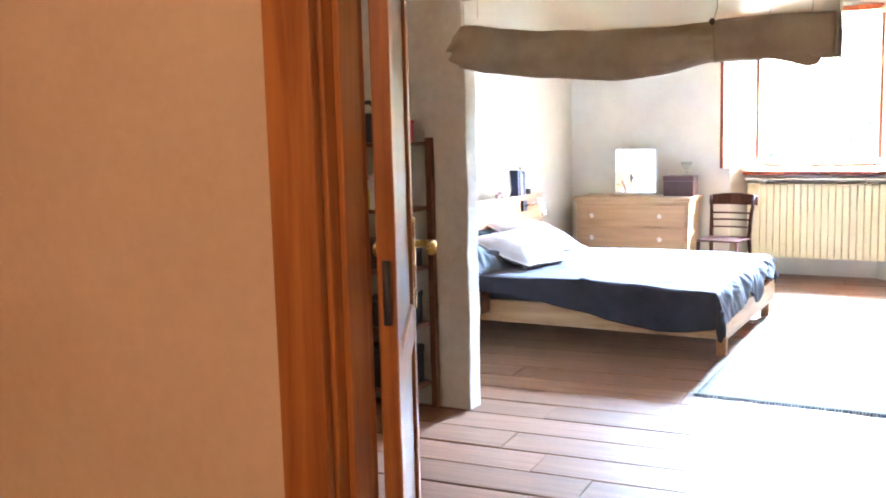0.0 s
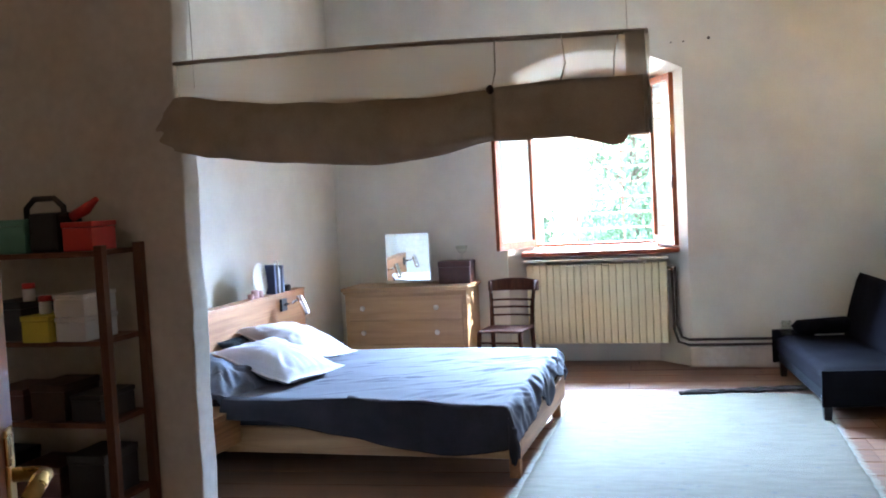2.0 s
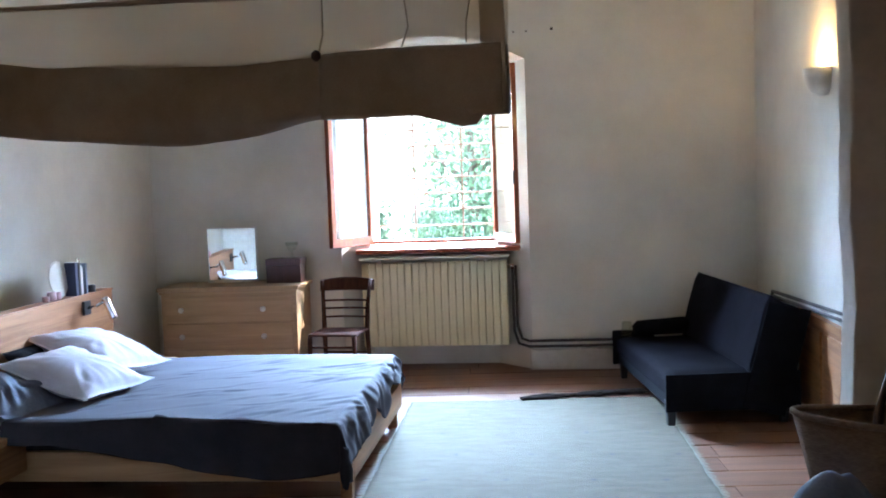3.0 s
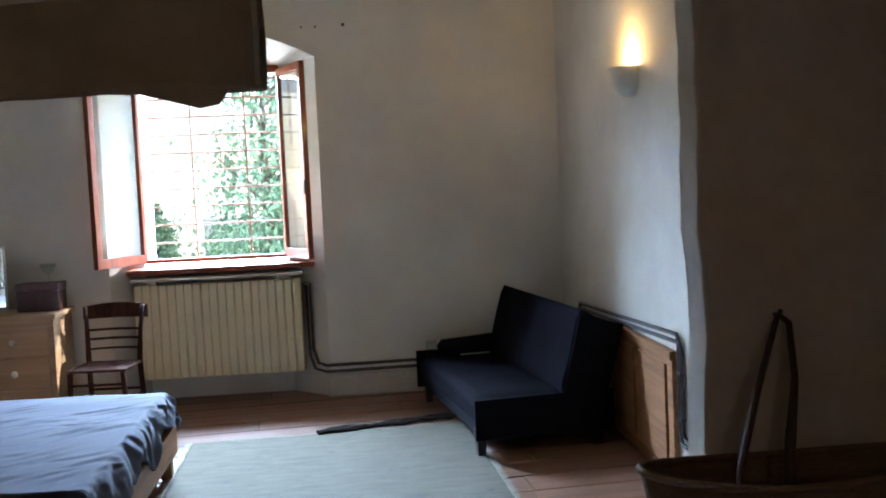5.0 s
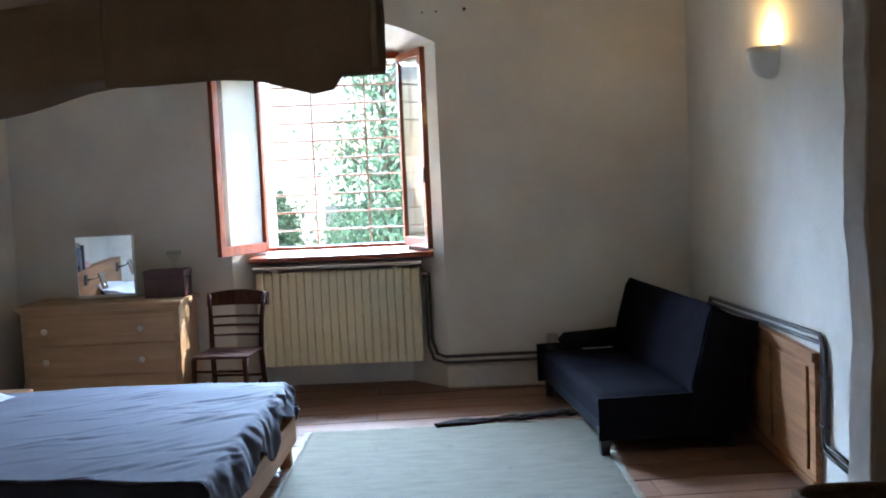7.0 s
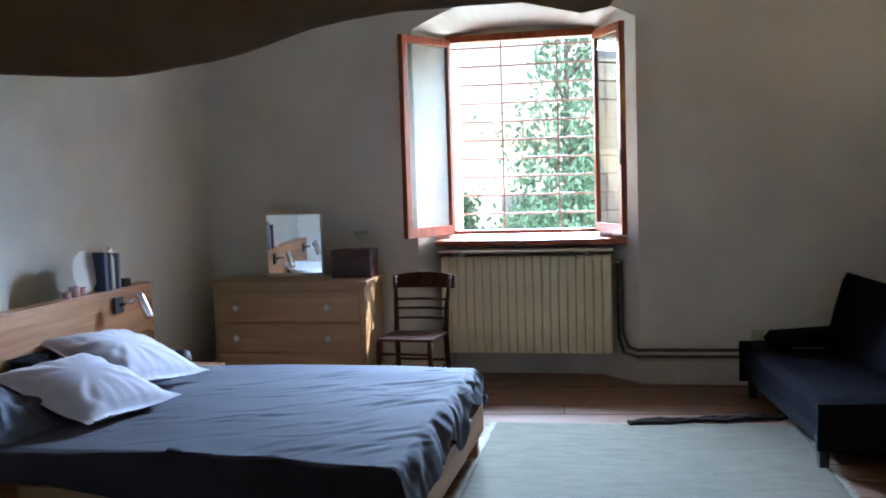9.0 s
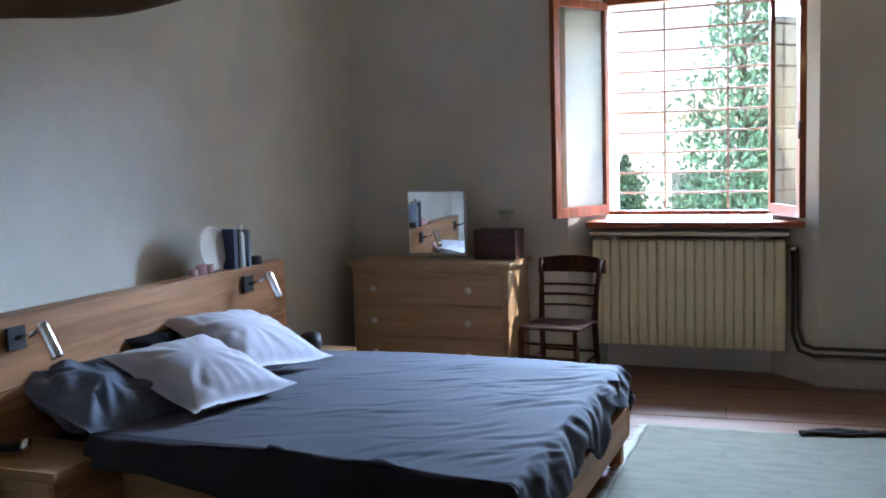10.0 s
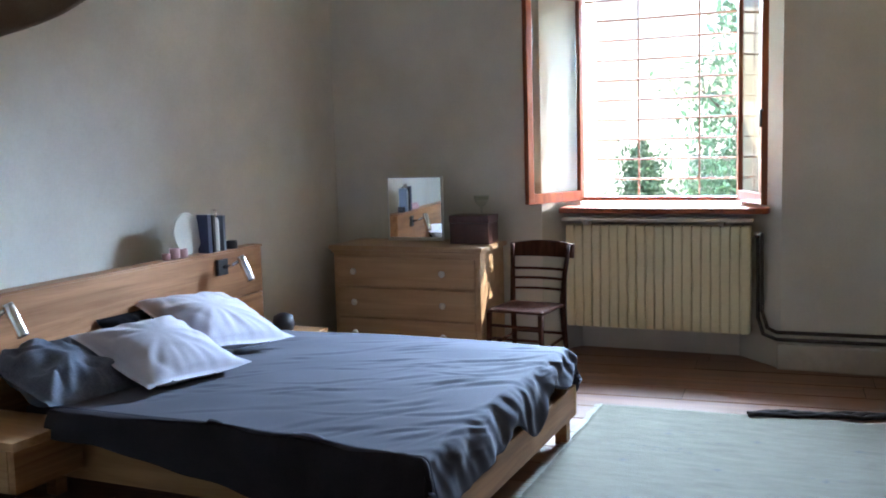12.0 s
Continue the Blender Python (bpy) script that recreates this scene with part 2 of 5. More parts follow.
# sheer: a thin weave that lets part of the light straight through
SHEER, _nt, _p = material("sheer cotton")
_p.inputs["Base Color"].default_value, _p.inputs["Roughness"].default_value = (0.70, 0.64, 0.52, 1), 0.95
_tr = _nt.nodes.new("ShaderNodeBsdfTransparent")
_tl = _nt.nodes.new("ShaderNodeBsdfTranslucent")
_tl.inputs[0].default_value = (0.62, 0.55, 0.43, 1)
_m1, _m2 = _nt.nodes.new("ShaderNodeMixShader"), _nt.nodes.new("ShaderNodeMixShader")
_m1.inputs[0].default_value, _m2.inputs[0].default_value = 0.4, 0.22
_nt.links.new(_p.outputs[0], _m1.inputs[1])
_nt.links.new(_tl.outputs[0], _m1.inputs[2])
_nt.links.new(_m1.outputs[0], _m2.inputs[1])
_nt.links.new(_tr.outputs[0], _m2.inputs[2])
_nt.links.new(_m2.outputs[0], _nt.nodes["Material Output"].inputs[0])

# a pane that mirrors a little and lets the rest through
PANE, _nt, _p = material("window pane")
_g, _tr, _fr, _m1 = (_nt.nodes.new(k) for k in ("ShaderNodeBsdfGlossy", "ShaderNodeBsdfTransparent", "ShaderNodeLayerWeight", "ShaderNodeMixShader"))
_g.inputs["Roughness"].default_value = 0.02
_fr.inputs[0].default_value = 0.5
_pw, _ad = _nt.nodes.new("ShaderNodeMath"), _nt.nodes.new("ShaderNodeMath")
_pw.operation, _pw.inputs[1].default_value = "POWER", 4.0
_ad.operation, _ad.inputs[1].default_value, _ad.inputs[2].default_value = "MULTIPLY_ADD", 0.7, 0.03
_nt.links.new(_fr.outputs["Facing"], _pw.inputs[0])
_nt.links.new(_pw.outputs[0], _ad.inputs[0])
_tr.inputs[0].default_value = (0.93, 0.95, 0.93, 1)
_nt.links.new(_ad.outputs[0], _m1.inputs[0])
_nt.links.new(_tr.outputs[0], _m1.inputs[1])
_nt.links.new(_g.outputs[0], _m1.inputs[2])
_nt.links.new(_m1.outputs[0], _nt.nodes["Material Output"].inputs[0])

# ---- builders ----


def thing(name, x=0, y=0, z=0, turn=0.0, label="", category="", group=""):
    """An Empty at the base of a thing."""
    ob = new(name)
    ob.empty_display_size = 0.05
    ob.matrix_world = pose(x, y, z, 0, 0, turn)
    return tagged(ob, label=label, category=category, group=group)


def part(name, bm, mat, parent=None, label="", smooth=False):
    """Links a bmesh as one mesh object under its parent."""
    me = bpy.data.meshes.new(name)
    if smooth:
        for f in bm.faces:
            f.smooth = True
    bm.to_mesh(me)
    bm.free()
    me.materials.append(mat)
    ob = new(name, me)
    if parent:
        ob.parent = parent
    return tagged(ob, label=label) if label else ob


def structure(name, bm, mat, label="", smooth=False):
    ob = part(name, bm, mat, smooth=smooth)
    return tagged(ob, label=label, kind="structure")


def box(bm, x0, x1, y0, y1, z0, z1, bevel=0.0, m=None):
    """A box with softened edges added to bm. Returns its verts."""
    vs = [bm.verts.new((x, y, z)) for x in (x0, x1) for y in (y0, y1) for z in (z0, z1)]
    fs = [bm.faces.new([vs[i] for i in q]) for q in ((0, 1, 3, 2), (4, 6, 7, 5), (0, 4, 5, 1), (2, 3, 7, 6), (0, 2, 6, 4), (1, 5, 7, 3))]
    if bevel:
        edges = list({e for f in fs for e in f.edges})
        r = bmesh.ops.bevel(bm, geom=edges, offset=bevel, segments=2, affect="EDGES", profile=0.6)
        vs = list({v for f in r["faces"] for v in f.verts} | {v for v in vs if v.is_valid})
    if m:
        bmesh.ops.transform(bm, matrix=m, verts=vs)
    return vs


def boxed(*a, **k):
    bm = bmesh.new()
    box(bm, *a, **k)
    return bm


def tube(bm, points, radius, sides=10, cap=True):
    """A round bar along points; radius: one number or one for each point."""
    pts = [Vector(p) for p in points]
    rad = radius if isinstance(radius, (list, tuple)) else [radius] * len(pts)
    rings, up = [], None
    for i, p in enumerate(pts):
        d = (pts[min(i + 1, len(pts) - 1)] - pts[max(i - 1, 0)]).normalized()
        if up is None:
            up = d.orthogonal().normalized()
        up = (up - d * up.dot(d)).normalized()
        side = d.cross(up)
        rings.append([bm.verts.new(p + (up * math.cos(a) + side * math.sin(a)) * rad[i]) for a in (2 * math.pi * k / sides for k in range(sides))])
    for a, b in zip(rings, rings[1:]):
        for k in range(sides):
            bm.faces.new((a[k], a[(k + 1) % sides], b[(k + 1) % sides], b[k]))
    if cap:
        bm.faces.new(list(reversed(rings[0])))
        bm.faces.new(rings[-1])
    return bm


def lathe(profile, sides=20, centre=(0, 0), bm=None):
    """A turned body from (radius, z) pairs."""
    bm = bm or bmesh.new()
    rings = [[bm.verts.new((centre[0] + r * math.cos(2 * math.pi * k / sides), centre[1] + r * math.sin(2 * math.pi * k / sides), z)) for k in range(sides)] for r, z in profile]
    for a, b in zip(rings, rings[1:]):
        for k in range(sides):
            bm.faces.new((a[k], a[(k + 1) % sides], b[(k + 1) % sides], b[k]))
    bm.faces.new(list(reversed(rings[0])))
    bm.faces.new(rings[-1])
    return bm


def thicken(bm, t):
    """Closes an open surface to a cloth or board of thickness t, on the far side of its normals."""
    bm.normal_update()
    vs, fs = list(bm.verts), list(bm.faces)
    border = [e for e in bm.edges if e.is_boundary]
    twin = {v: bm.verts.new(v.co - v.normal * t) for v in vs}
    for f in fs:
        bm.faces.new([twin[v] for v in reversed(f.verts)])
    for e in border:
        a, b = e.verts
        loop = e.link_loops[0]
        if loop.vert != a:
            a, b = b, a
        bm.faces.new((b, a, twin[a], twin[b]))
    return bm


def sheet(nx, ny, at, thick=0.0):
    """A grid surface; at(u, v) gives the place for u, v in 0..1. thick: closes it to a solid along its normals."""
    bm = bmesh.new()
    g = [[bm.verts.new(at(i / nx, j / ny)) for j in range(ny + 1)] for i in range(nx + 1)]
    for i in range(nx):
        for j in range(ny):
            bm.faces.new((g[i][j], g[i + 1][j], g[i + 1][j + 1], g[i][j + 1]))
    bm.normal_update()
    if thick:
        thicken(bm, thick)
    return bm

# ---- the setting ----
HIGH = 3.6
WEST, EAST, NORTH = -2.95, 1.95, 8.0
NICHE = (-1.36, 0.18)      # the niche of the window at the wall's face
FRAME = (-1.17, -0.10)     # the window's opening
SILL, HEAD = 1.00, 2.47


def arch(x0, x1, spring, rise, n=14):
    """Points of a segmental arch from left to right."""
    return [(x0 + (x1 - x0) * k / n, spring + rise * (1 - (2 * k / n - 1) ** 2)) for k in range(n + 1)]


def wall_north():
    bm = bmesh.new()
    front, back = arch(*NICHE, 2.49, 0.21), arch(*FRAME, 2.46, 0.06)
    # front panels beside and above the niche
    box(bm, WEST - 0.2, NICHE[0], NORTH, 8.75, 0, HIGH)
    box(bm, NICHE[1], EAST + 0.2, NORTH, 8.75, 0, HIGH)
    for (xa, za), (xb, zb) in zip(front, front[1:]):
        v = [bm.verts.new(p) for p in ((xa, NORTH, za), (xb, NORTH, zb), (xb, NORTH, HIGH), (xa, NORTH, HIGH))]
        bm.faces.new(v)
    # splayed cheeks and soffit
    outer = [(NICHE[0], 0)] + front + [(NICHE[1], 0)]
    inner = [(FRAME[0], 0)] + back + [(FRAME[1], 0)]
    for (a, b), (c, d) in zip(zip(outer, outer[1:]), zip(inner, inner[1:])):
        v = [bm.verts.new(p) for p in ((a[0], NORTH, a[1]), (b[0], NORTH, b[1]), (d[0], 8.30, d[1]), (c[0], 8.30, c[1]))]
        bm.faces.new(v)
    # masonry under and over the opening, and the outer reveals
    box(bm, NICHE[0], NICHE[1], 8.30, 8.75, 0, SILL)
    box(bm, NICHE[0], NICHE[1], 8.32, 8.75, HEAD, HIGH)
    box(bm, NICHE[0] + 0.001, FRAME[0], 8.32, 8.749, SILL, HEAD)
    box(bm, FRAME[1], NICHE[1] - 0.001, 8.32, 8.749, SILL, HEAD)
    bmesh.ops.recalc_face_normals(bm, faces=bm.faces[:])
    return structure("wall_north", bm, PLASTER, "thick white plastered wall with an arched window niche")


def rough_slab(x0, x1, y0, y1, z0, z1, edge, seed):
    """A wall whose free end (edge = 'min' or 'max' in x) is hand-plastered and uneven."""
    n, rnd = 44, random.Random(seed)
    bm = bmesh.new()
    rings = []
    for k in range(n + 1):
        z = z0 + (z1 - z0) * k / n
        w = 0.018 * noise.noise(Vector((seed, z * 2.2, 0))) + 0.008 * noise.noise(Vector((seed, z * 9, 3))) - 0.015 * max(0, 0.35 - z)
        c = 0.007 + 0.005 * noise.noise(Vector((seed + 5, z * 5, 0)))
        if edge == "max":
            xe = x1 + w
            ring = [(x0, y0), (xe - c, y0), (xe - c * 0.3, y0 + c * 0.3), (xe, y0 + c), (xe, y1 - c), (xe - c * 0.3, y1 - c * 0.3), (xe - c, y1), (x0, y1)]
        else:
            xe = x0 - w
            ring = [(x1, y1), (xe + c, y1), (xe + c * 0.3, y1 - c * 0.3), (xe, y1 - c), (xe, y0 + c), (xe + c * 0.3, y0 + c * 0.3), (xe + c, y0), (x1, y0)]
        rings.append([bm.verts.new((a, b, z)) for a, b in ring])
    for a, b in zip(rings, rings[1:]):
        for k in range(8):
            bm.faces.new((a[k], a[(k + 1) % 8], b[(k + 1) % 8], b[k]))
    bm.faces.new(list(reversed(rings[0])))
    bm.faces.new(rings[-1])
    return bm


wall_north()
structure("wall_west", boxed(WEST - 0.2, WEST, 0.22, NORTH, 0, HIGH), PLASTER, "white plastered wall behind the bed")
structure("wall_east", boxed(EAST, EAST + 0.2, 0.22, NORTH, 0, HIGH), PLASTER, "white plastered wall with a wall lamp")
structure("partition_wall", rough_slab(WEST, -1.563, 3.09, 3.21, 0, HIGH, "max", 3), PLASTER_OLD, "uneven plastered partition beside the bed")
structure("partition_wall", rough_slab(1.170, EAST, 3.02, 3.14, 0, HIGH, "min", 8), PLASTER_OLD, "uneven plastered partition with a hanging bag")
bm = bmesh.new()
box(bm, -1.5, -0.345, 0.10, 0.22, 0, HIGH)
box(bm, 1.03, 2.15, 0.10, 0.22, 0, HIGH)
box(bm, -0.345, 1.03, 0.10, 0.22, 2.12, HIGH)
box(bm, WEST - 0.2, -1.5, 0.10, 0.22, 0, HIGH)
structure("wall_south", bm, OCHRE, "ochre plastered wall round the doorway")
structure("hall_wall", boxed(-1.6, -1.5, -3.2, 0.10, 0, 2.8), OCHRE, "ochre hall wall")
structure("hall_wall", boxed(2.05, 2.15, -3.2, 0.10, 0, 2.8), OCHRE, "ochre hall wall")
structure("hall_wall", boxed(-1.6, 2.15, -3.3, -3.2, 0, 2.8), OCHRE, "ochre hall wall")
structure("hall_ceiling", boxed(-1.6, 2.15, -3.3, 0.10, 2.8, 2.9), CEILING, "plain hall ceiling")
structure("ceiling", boxed(WEST - 0.2, EAST + 0.2, 0.10, 8.75, HIGH, HIGH + 0.15), CEILING, "plain plastered ceiling")
structure("floor", boxed(WEST - 0.2, 2.15, -3.3, 8.75, -0.12, -0.006), GROUT, "floor of wide worn brown planks")

# low plaster plinth at the foot of the window wall
bm = bmesh.new()
box(bm, 0.16, EAST, 7.965, 8.0, 0, 0.165, 0.012)
box(bm, WEST, -1.36, 7.965, 8.0, 0, 0.165, 0.012)
structure("baseboard", bm, PLASTER_OLD, "low rounded plaster plinth under the window wall")

# door frame of the hall
bm = bmesh.new()
box(bm, -0.352, -0.250, 0.078, 0.100, 0, 2.12, 0.006)
box(bm, -0.345, -0.242, 0.101, 0.226, 0, 2.12, 0.005)
box(bm, -0.2415, -0.228, 0.13, 0.19, 0, 2.06, 0.003)
box(bm, 0.93, 1.03, 0.078, 0.226, 0, 2.12, 0.006)
box(bm, -0.242, 0.93, 0.080, 0.226, 2.06, 2.12, 0.006)
structure("door_frame", bm, DOOR_WOOD, "varnished orange-brown wooden door frame")

# ---- floor: wide old planks, 24.5 cm, laid a little askew to the walls ----
PLANK, GAP = 0.245, 0.005


def plank_mesh(length, w, seed):
    """A worn board with rounded, slightly wavy edges; its top lies at z = 0."""
    rnd = random.Random(seed)
    n = max(2, round(length / 0.5))
    bm = bmesh.new()
    rows = []
    for k in range(n + 1):
        x = length * k / n
        a, b = rnd.uniform(0.0, 0.0022), w - rnd.uniform(0.0, 0.0022)
        rows.append([bm.verts.new(p) for p in ((x, a, -0.014), (x, a, -0.0035), (x, a + 0.004, 0), (x, b - 0.004, 0), (x, b, -0.0035), (x, b, -0.014))])
    for p, q in zip(rows, rows[1:]):
        for k in range(5):
            bm.faces.new((p[k], q[k], q[k + 1], p[k + 1]))
    bm.faces.new(rows[0])
    bm.faces.new(list(reversed(rows[-1])))
    bmesh.ops.recalc_face_normals(bm, faces=bm.faces[:])
    me = bpy.data.meshes.new("plank")
    bm.to_mesh(me)
    bm.free()
    me.materials.append(PLANK_WOOD)
    return me


def floor_planks(floor):
    rnd = random.Random(4)
    lengths = (1.35, 1.6, 1.85, 2.1, 2.4, 2.75)
    kinds = [(length, plank_mesh(length - GAP, PLANK - GAP, n)) for n, length in enumerate(lengths)]
    turn = radians(4.4)
    askew = pose(-0.9, 2.885, 0, 0, 0, 4.4)
    for row in range(-25, 23):
        y = row * PLANK
        west, east = (-1.56, 2.10) if row < -11 else (WEST - 0.06, EAST + 0.06)
        x, last = ((v + 0.9 + y * math.sin(turn)) / math.cos(turn) for v in (west, east))
        while x < last - 0.05:
            length, me = rnd.choice(kinds)
            if x + length > last - 0.4:
                length = last - x
                me = plank_mesh(length - GAP, PLANK - GAP, row)
            t = new("plank", me)
            t.parent = floor
            t.matrix_world = askew @ pose(x, y, rnd.uniform(-0.0016, 0.0006), rnd.uniform(-0.25, 0.25), rnd.uniform(-0.03, 0.03), 0)
            x += length


# ---- window ----


def window():
    fr = bmesh.new()
    x0, x1 = FRAME
    box(fr, x0, x0 + 0.028, 8.26, 8.32, SILL + 0.03, HEAD, 0.004)
    box(fr, x1 - 0.022, x1, 8.26, 8.32, SILL + 0.03, HEAD, 0.004)
    box(fr, x0 + 0.028, x1 - 0.022, 8.26, 8.32, HEAD - 0.05, HEAD, 0.004)
    box(fr, x0 + 0.028, x1 - 0.022, 8.26, 8.32, SILL + 0.03, SILL + 0.06, 0.004)
    w = structure("window_1", fr, WINDOW_WOOD, "red-brown wooden window standing open behind iron bars")
    # board in front of the frame
    part("window_sill", boxed(-1.24, 0.105, 7.99, 8.31, 0.965, 1.005, bevel=0.012), WINDOW_WOOD, w, "shiny red-brown window board")
    for hinge, free, name in (((-1.150, 8.275), (-1.400, 7.815), "left"), ((-0.108, 8.275), (0.094, 7.820), "right")):
        d = Vector(free) - Vector(hinge)
        length, ang = d.length, math.degrees(math.atan2(d.y, d.x))
        m = pose(hinge[0], hinge[1], 0, 0, 0, ang)
        z0, z1 = SILL + 0.035, HEAD - 0.03
        bm = bmesh.new()
        box(bm, 0, 0.036, -0.017, 0.017, z0, z1, 0.004)
        box(bm, length - 0.052, length, -0.020, 0.020, z0, z1, 0.004)
        box(bm, 0.036, length - 0.052, -0.017, 0.017, z1 - 0.055, z1, 0.004)
        box(bm, 0.036, length - 0.052, -0.017, 0.017, z0, z0 + 0.070, 0.004)
        bmesh.ops.transform(bm, matrix=m, verts=bm.verts[:])
        s = part("sash", bm, WINDOW_WOOD, w, "open wooden window sash")
        g = boxed(0.034, length - 0.050, -0.003, 0.003, z0 + 0.068, z1 - 0.053, m=m)
        p = part("pane", g, PANE, s, "clear glass pane")
        p.visible_shadow = False
    hb = bmesh.new()
    tube(hb, [(0.080, 7.80, 1.60), (0.075, 7.765, 1.60), (0.075, 7.76, 1.50)], 0.008, 8)
    part("handle", hb, IRON, w, "dark window handle", smooth=True)


def window_bars():
    g = thing("window_grille", -0.63, 8.45, SILL, label="rusty iron bars outside the open window", category="window grille")
    for k in range(11):
        bm = bmesh.new()
        z = 0.037 + k * 0.136
        tube(bm, [(-0.54, 0, z), (-0.2, 0.002, z - 0.002), (0.2, -0.001, z - 0.001), (0.53, 0, z)], 0.0075, 6)
        part("bar", bm, IRON_RUST, g, smooth=True)
    for x in (-0.165, 0.245):
        part("upright", boxed(x - 0.006, x + 0.006, -0.011, -0.004, 0.005, 1.46), IRON_RUST, g)


def radiator():
    r = thing("radiator", -0.61, 8.05, 0.17, label="cream enamelled column radiator under the window", category="radiator")
    n, w = 20, 1.20
    for k in range(n):
        x = -w / 2 + w * (k + 0.5) / n
        bm = bmesh.new()
        box(bm, x - 0.0275, x + 0.0275, 0.0, 0.028, 0.02, 0.715, 0.011)
        box(bm, x - 0.0275, x + 0.0275, 0.085, 0.110, 0.02, 0.715, 0.011)
        box(bm, x - 0.031, x + 0.031, 0.012, 0.088, 0.03, 0.70)
        box(bm, x - w / n / 2 + 0.001, x + w / n / 2 - 0.001, 0.012, 0.095, 0.66, 0.708, 0.012)
        box(bm, x - w / n / 2 + 0.001, x + w / n / 2 - 0.001, 0.012, 0.095, 0.02, 0.062, 0.012)
        part("section", bm, CREAM, r, smooth=False)
    part("top_cover", boxed(-0.60, 0.62, -0.095, -0.012, 0.748, 0.768, bevel=0.004), GYPSUM, r, "thin white shelf under the window board")
    part("bracket", boxed(-0.45, -0.42, -0.09, 0.02, 0.722, 0.747), GYPSUM, r)
    part("bracket", boxed(0.42, 0.45, -0.09, 0.02, 0.722, 0.747), GYPSUM, r)
    v = bmesh.new()
    tube(v, [(0.59, 0.055, 0.66), (0.67, 0.055, 0.66)], 0.016, 10)
    tube(v, [(0.645, 0.055, 0.66), (0.645, -0.02, 0.665)], [0.016, 0.022], 12)
    part("valve", v, CHROME, r, "metal valve with a white knob", smooth=True)


def pipes():
    p = thing("heating_pipe", 0.0, 8.0, 0, label="dark painted heating pipes along the window wall", category="pipe")
    for o in (0.0, 0.045):
        bm = bmesh.new()
        tube(bm, [(0.03 + o * 0.6, 0.10 - o * 0.5, 0.84), (0.035 + o * 0.6, 0.10 - o * 0.5, 0.30 + o), (0.07 + o * 0.6, 0.07 - o * 0.5, 0.20 + o), (0.16, -0.03, 0.19 + o), (0.8, -0.035, 0.195 + o), (1.93, -0.035, 0.20 + o)], 0.012, 8)
        part("pipe", bm, IRON, p, smooth=True)
    q = thing("heating_pipe", 1.93, 6.5, 0, label="pair of dark pipes round a low cupboard door", category="pipe")
    for o in (0.0, 0.036):
        bm = bmesh.new()
        tube(bm, [(0, 0.90 + o, 0.30), (0, 0.90 + o, 0.665 - o), (0, -1.08 - o, 0.745 - o), (0, -1.105 - o, 0.72 - o), (0, -1.105 - o, 0.24 + o), (0, -1.125 - o, 0.215 + o), (0, -1.9, 0.20 + o)], 0.011, 8)
        part("pipe", bm, IRON, q, smooth=True)
    for z in (0.55, 0.33):
        part("clip", boxed(-0.014, 0.012, -1.15, -1.09, z, z + 0.014), IRON, q)


window()
window_bars()
radiator()
pipes()

# ---- low cupboard door in the east wall ----


def cupboard_door():
    c = thing("wall_hatch", 1.915, 5.455, 0, label="low panelled pine door set against the wall", category="cupboard door")
    part("board", boxed(0, 0.03, 0, 1.15, 0.015, 0.655, bevel=0.004), PINE, c)
    for a, b in ((0.08, 0.53), (0.62, 1.07)):
        part("panel", boxed(-0.014, 0.001, a, b, 0.09, 0.58, bevel=0.006), PINE, c)
    for a, b, s, t in ((0.0, 1.15, 0.61, 0.655), (0.0, 1.15, 0.015, 0.055)):
        part("rail", boxed(-0.012, 0.001, a, b, s, t, bevel=0.003), PINE, c)


cupboard_door()

# ---- wall lamp ----


def sconce():
    s = thing("wall_lamp", 1.95, 6.08, 1.955, label="white half-bowl plaster wall lamp, switched on", category="wall lamp")
    bm = bmesh.new()
    n, rows = 18, [(0.035, 0.0), (0.075, 0.02), (0.10, 0.055), (0.115, 0.10), (0.123, 0.155), (0.114, 0.155), (0.105, 0.10), (0.088, 0.055), (0.06, 0.025)]
    g = [[bm.verts.new((-r * math.sin(math.pi * k / n) * 1.05, r * math.cos(math.pi * k / n), z)) for k in range(n + 1)] for r, z in rows]
    for a, b in zip(g, g[1:]):
        for k in range(n):
            bm.faces.new((a[k], a[k + 1], b[k + 1], b[k]))
    bm.faces.new(g[0])
    bm.faces.new(list(reversed(g[-1])))
    bmesh.ops.recalc_face_normals(bm, faces=bm.faces[:])
    part("shade", bm, GYPSUM, s, smooth=True)
    glow, nt, p = material("lamp glow")
    p.inputs["Emission Color"].default_value = (1.0, 0.62, 0.22, 1)
    p.inputs["Emission Strength"].default_value = 2.2
    b = lathe([(0.012, 0.05), (0.022, 0.07), (0.026, 0.10), (0.018, 0.125), (0.006, 0.132)], 12, (-0.055, 0))
    bulb = part("bulb", b, glow, s, "warm glowing bulb", smooth=True)
    bulb.visible_shadow = False


sconce()

# ---- the hall door ----


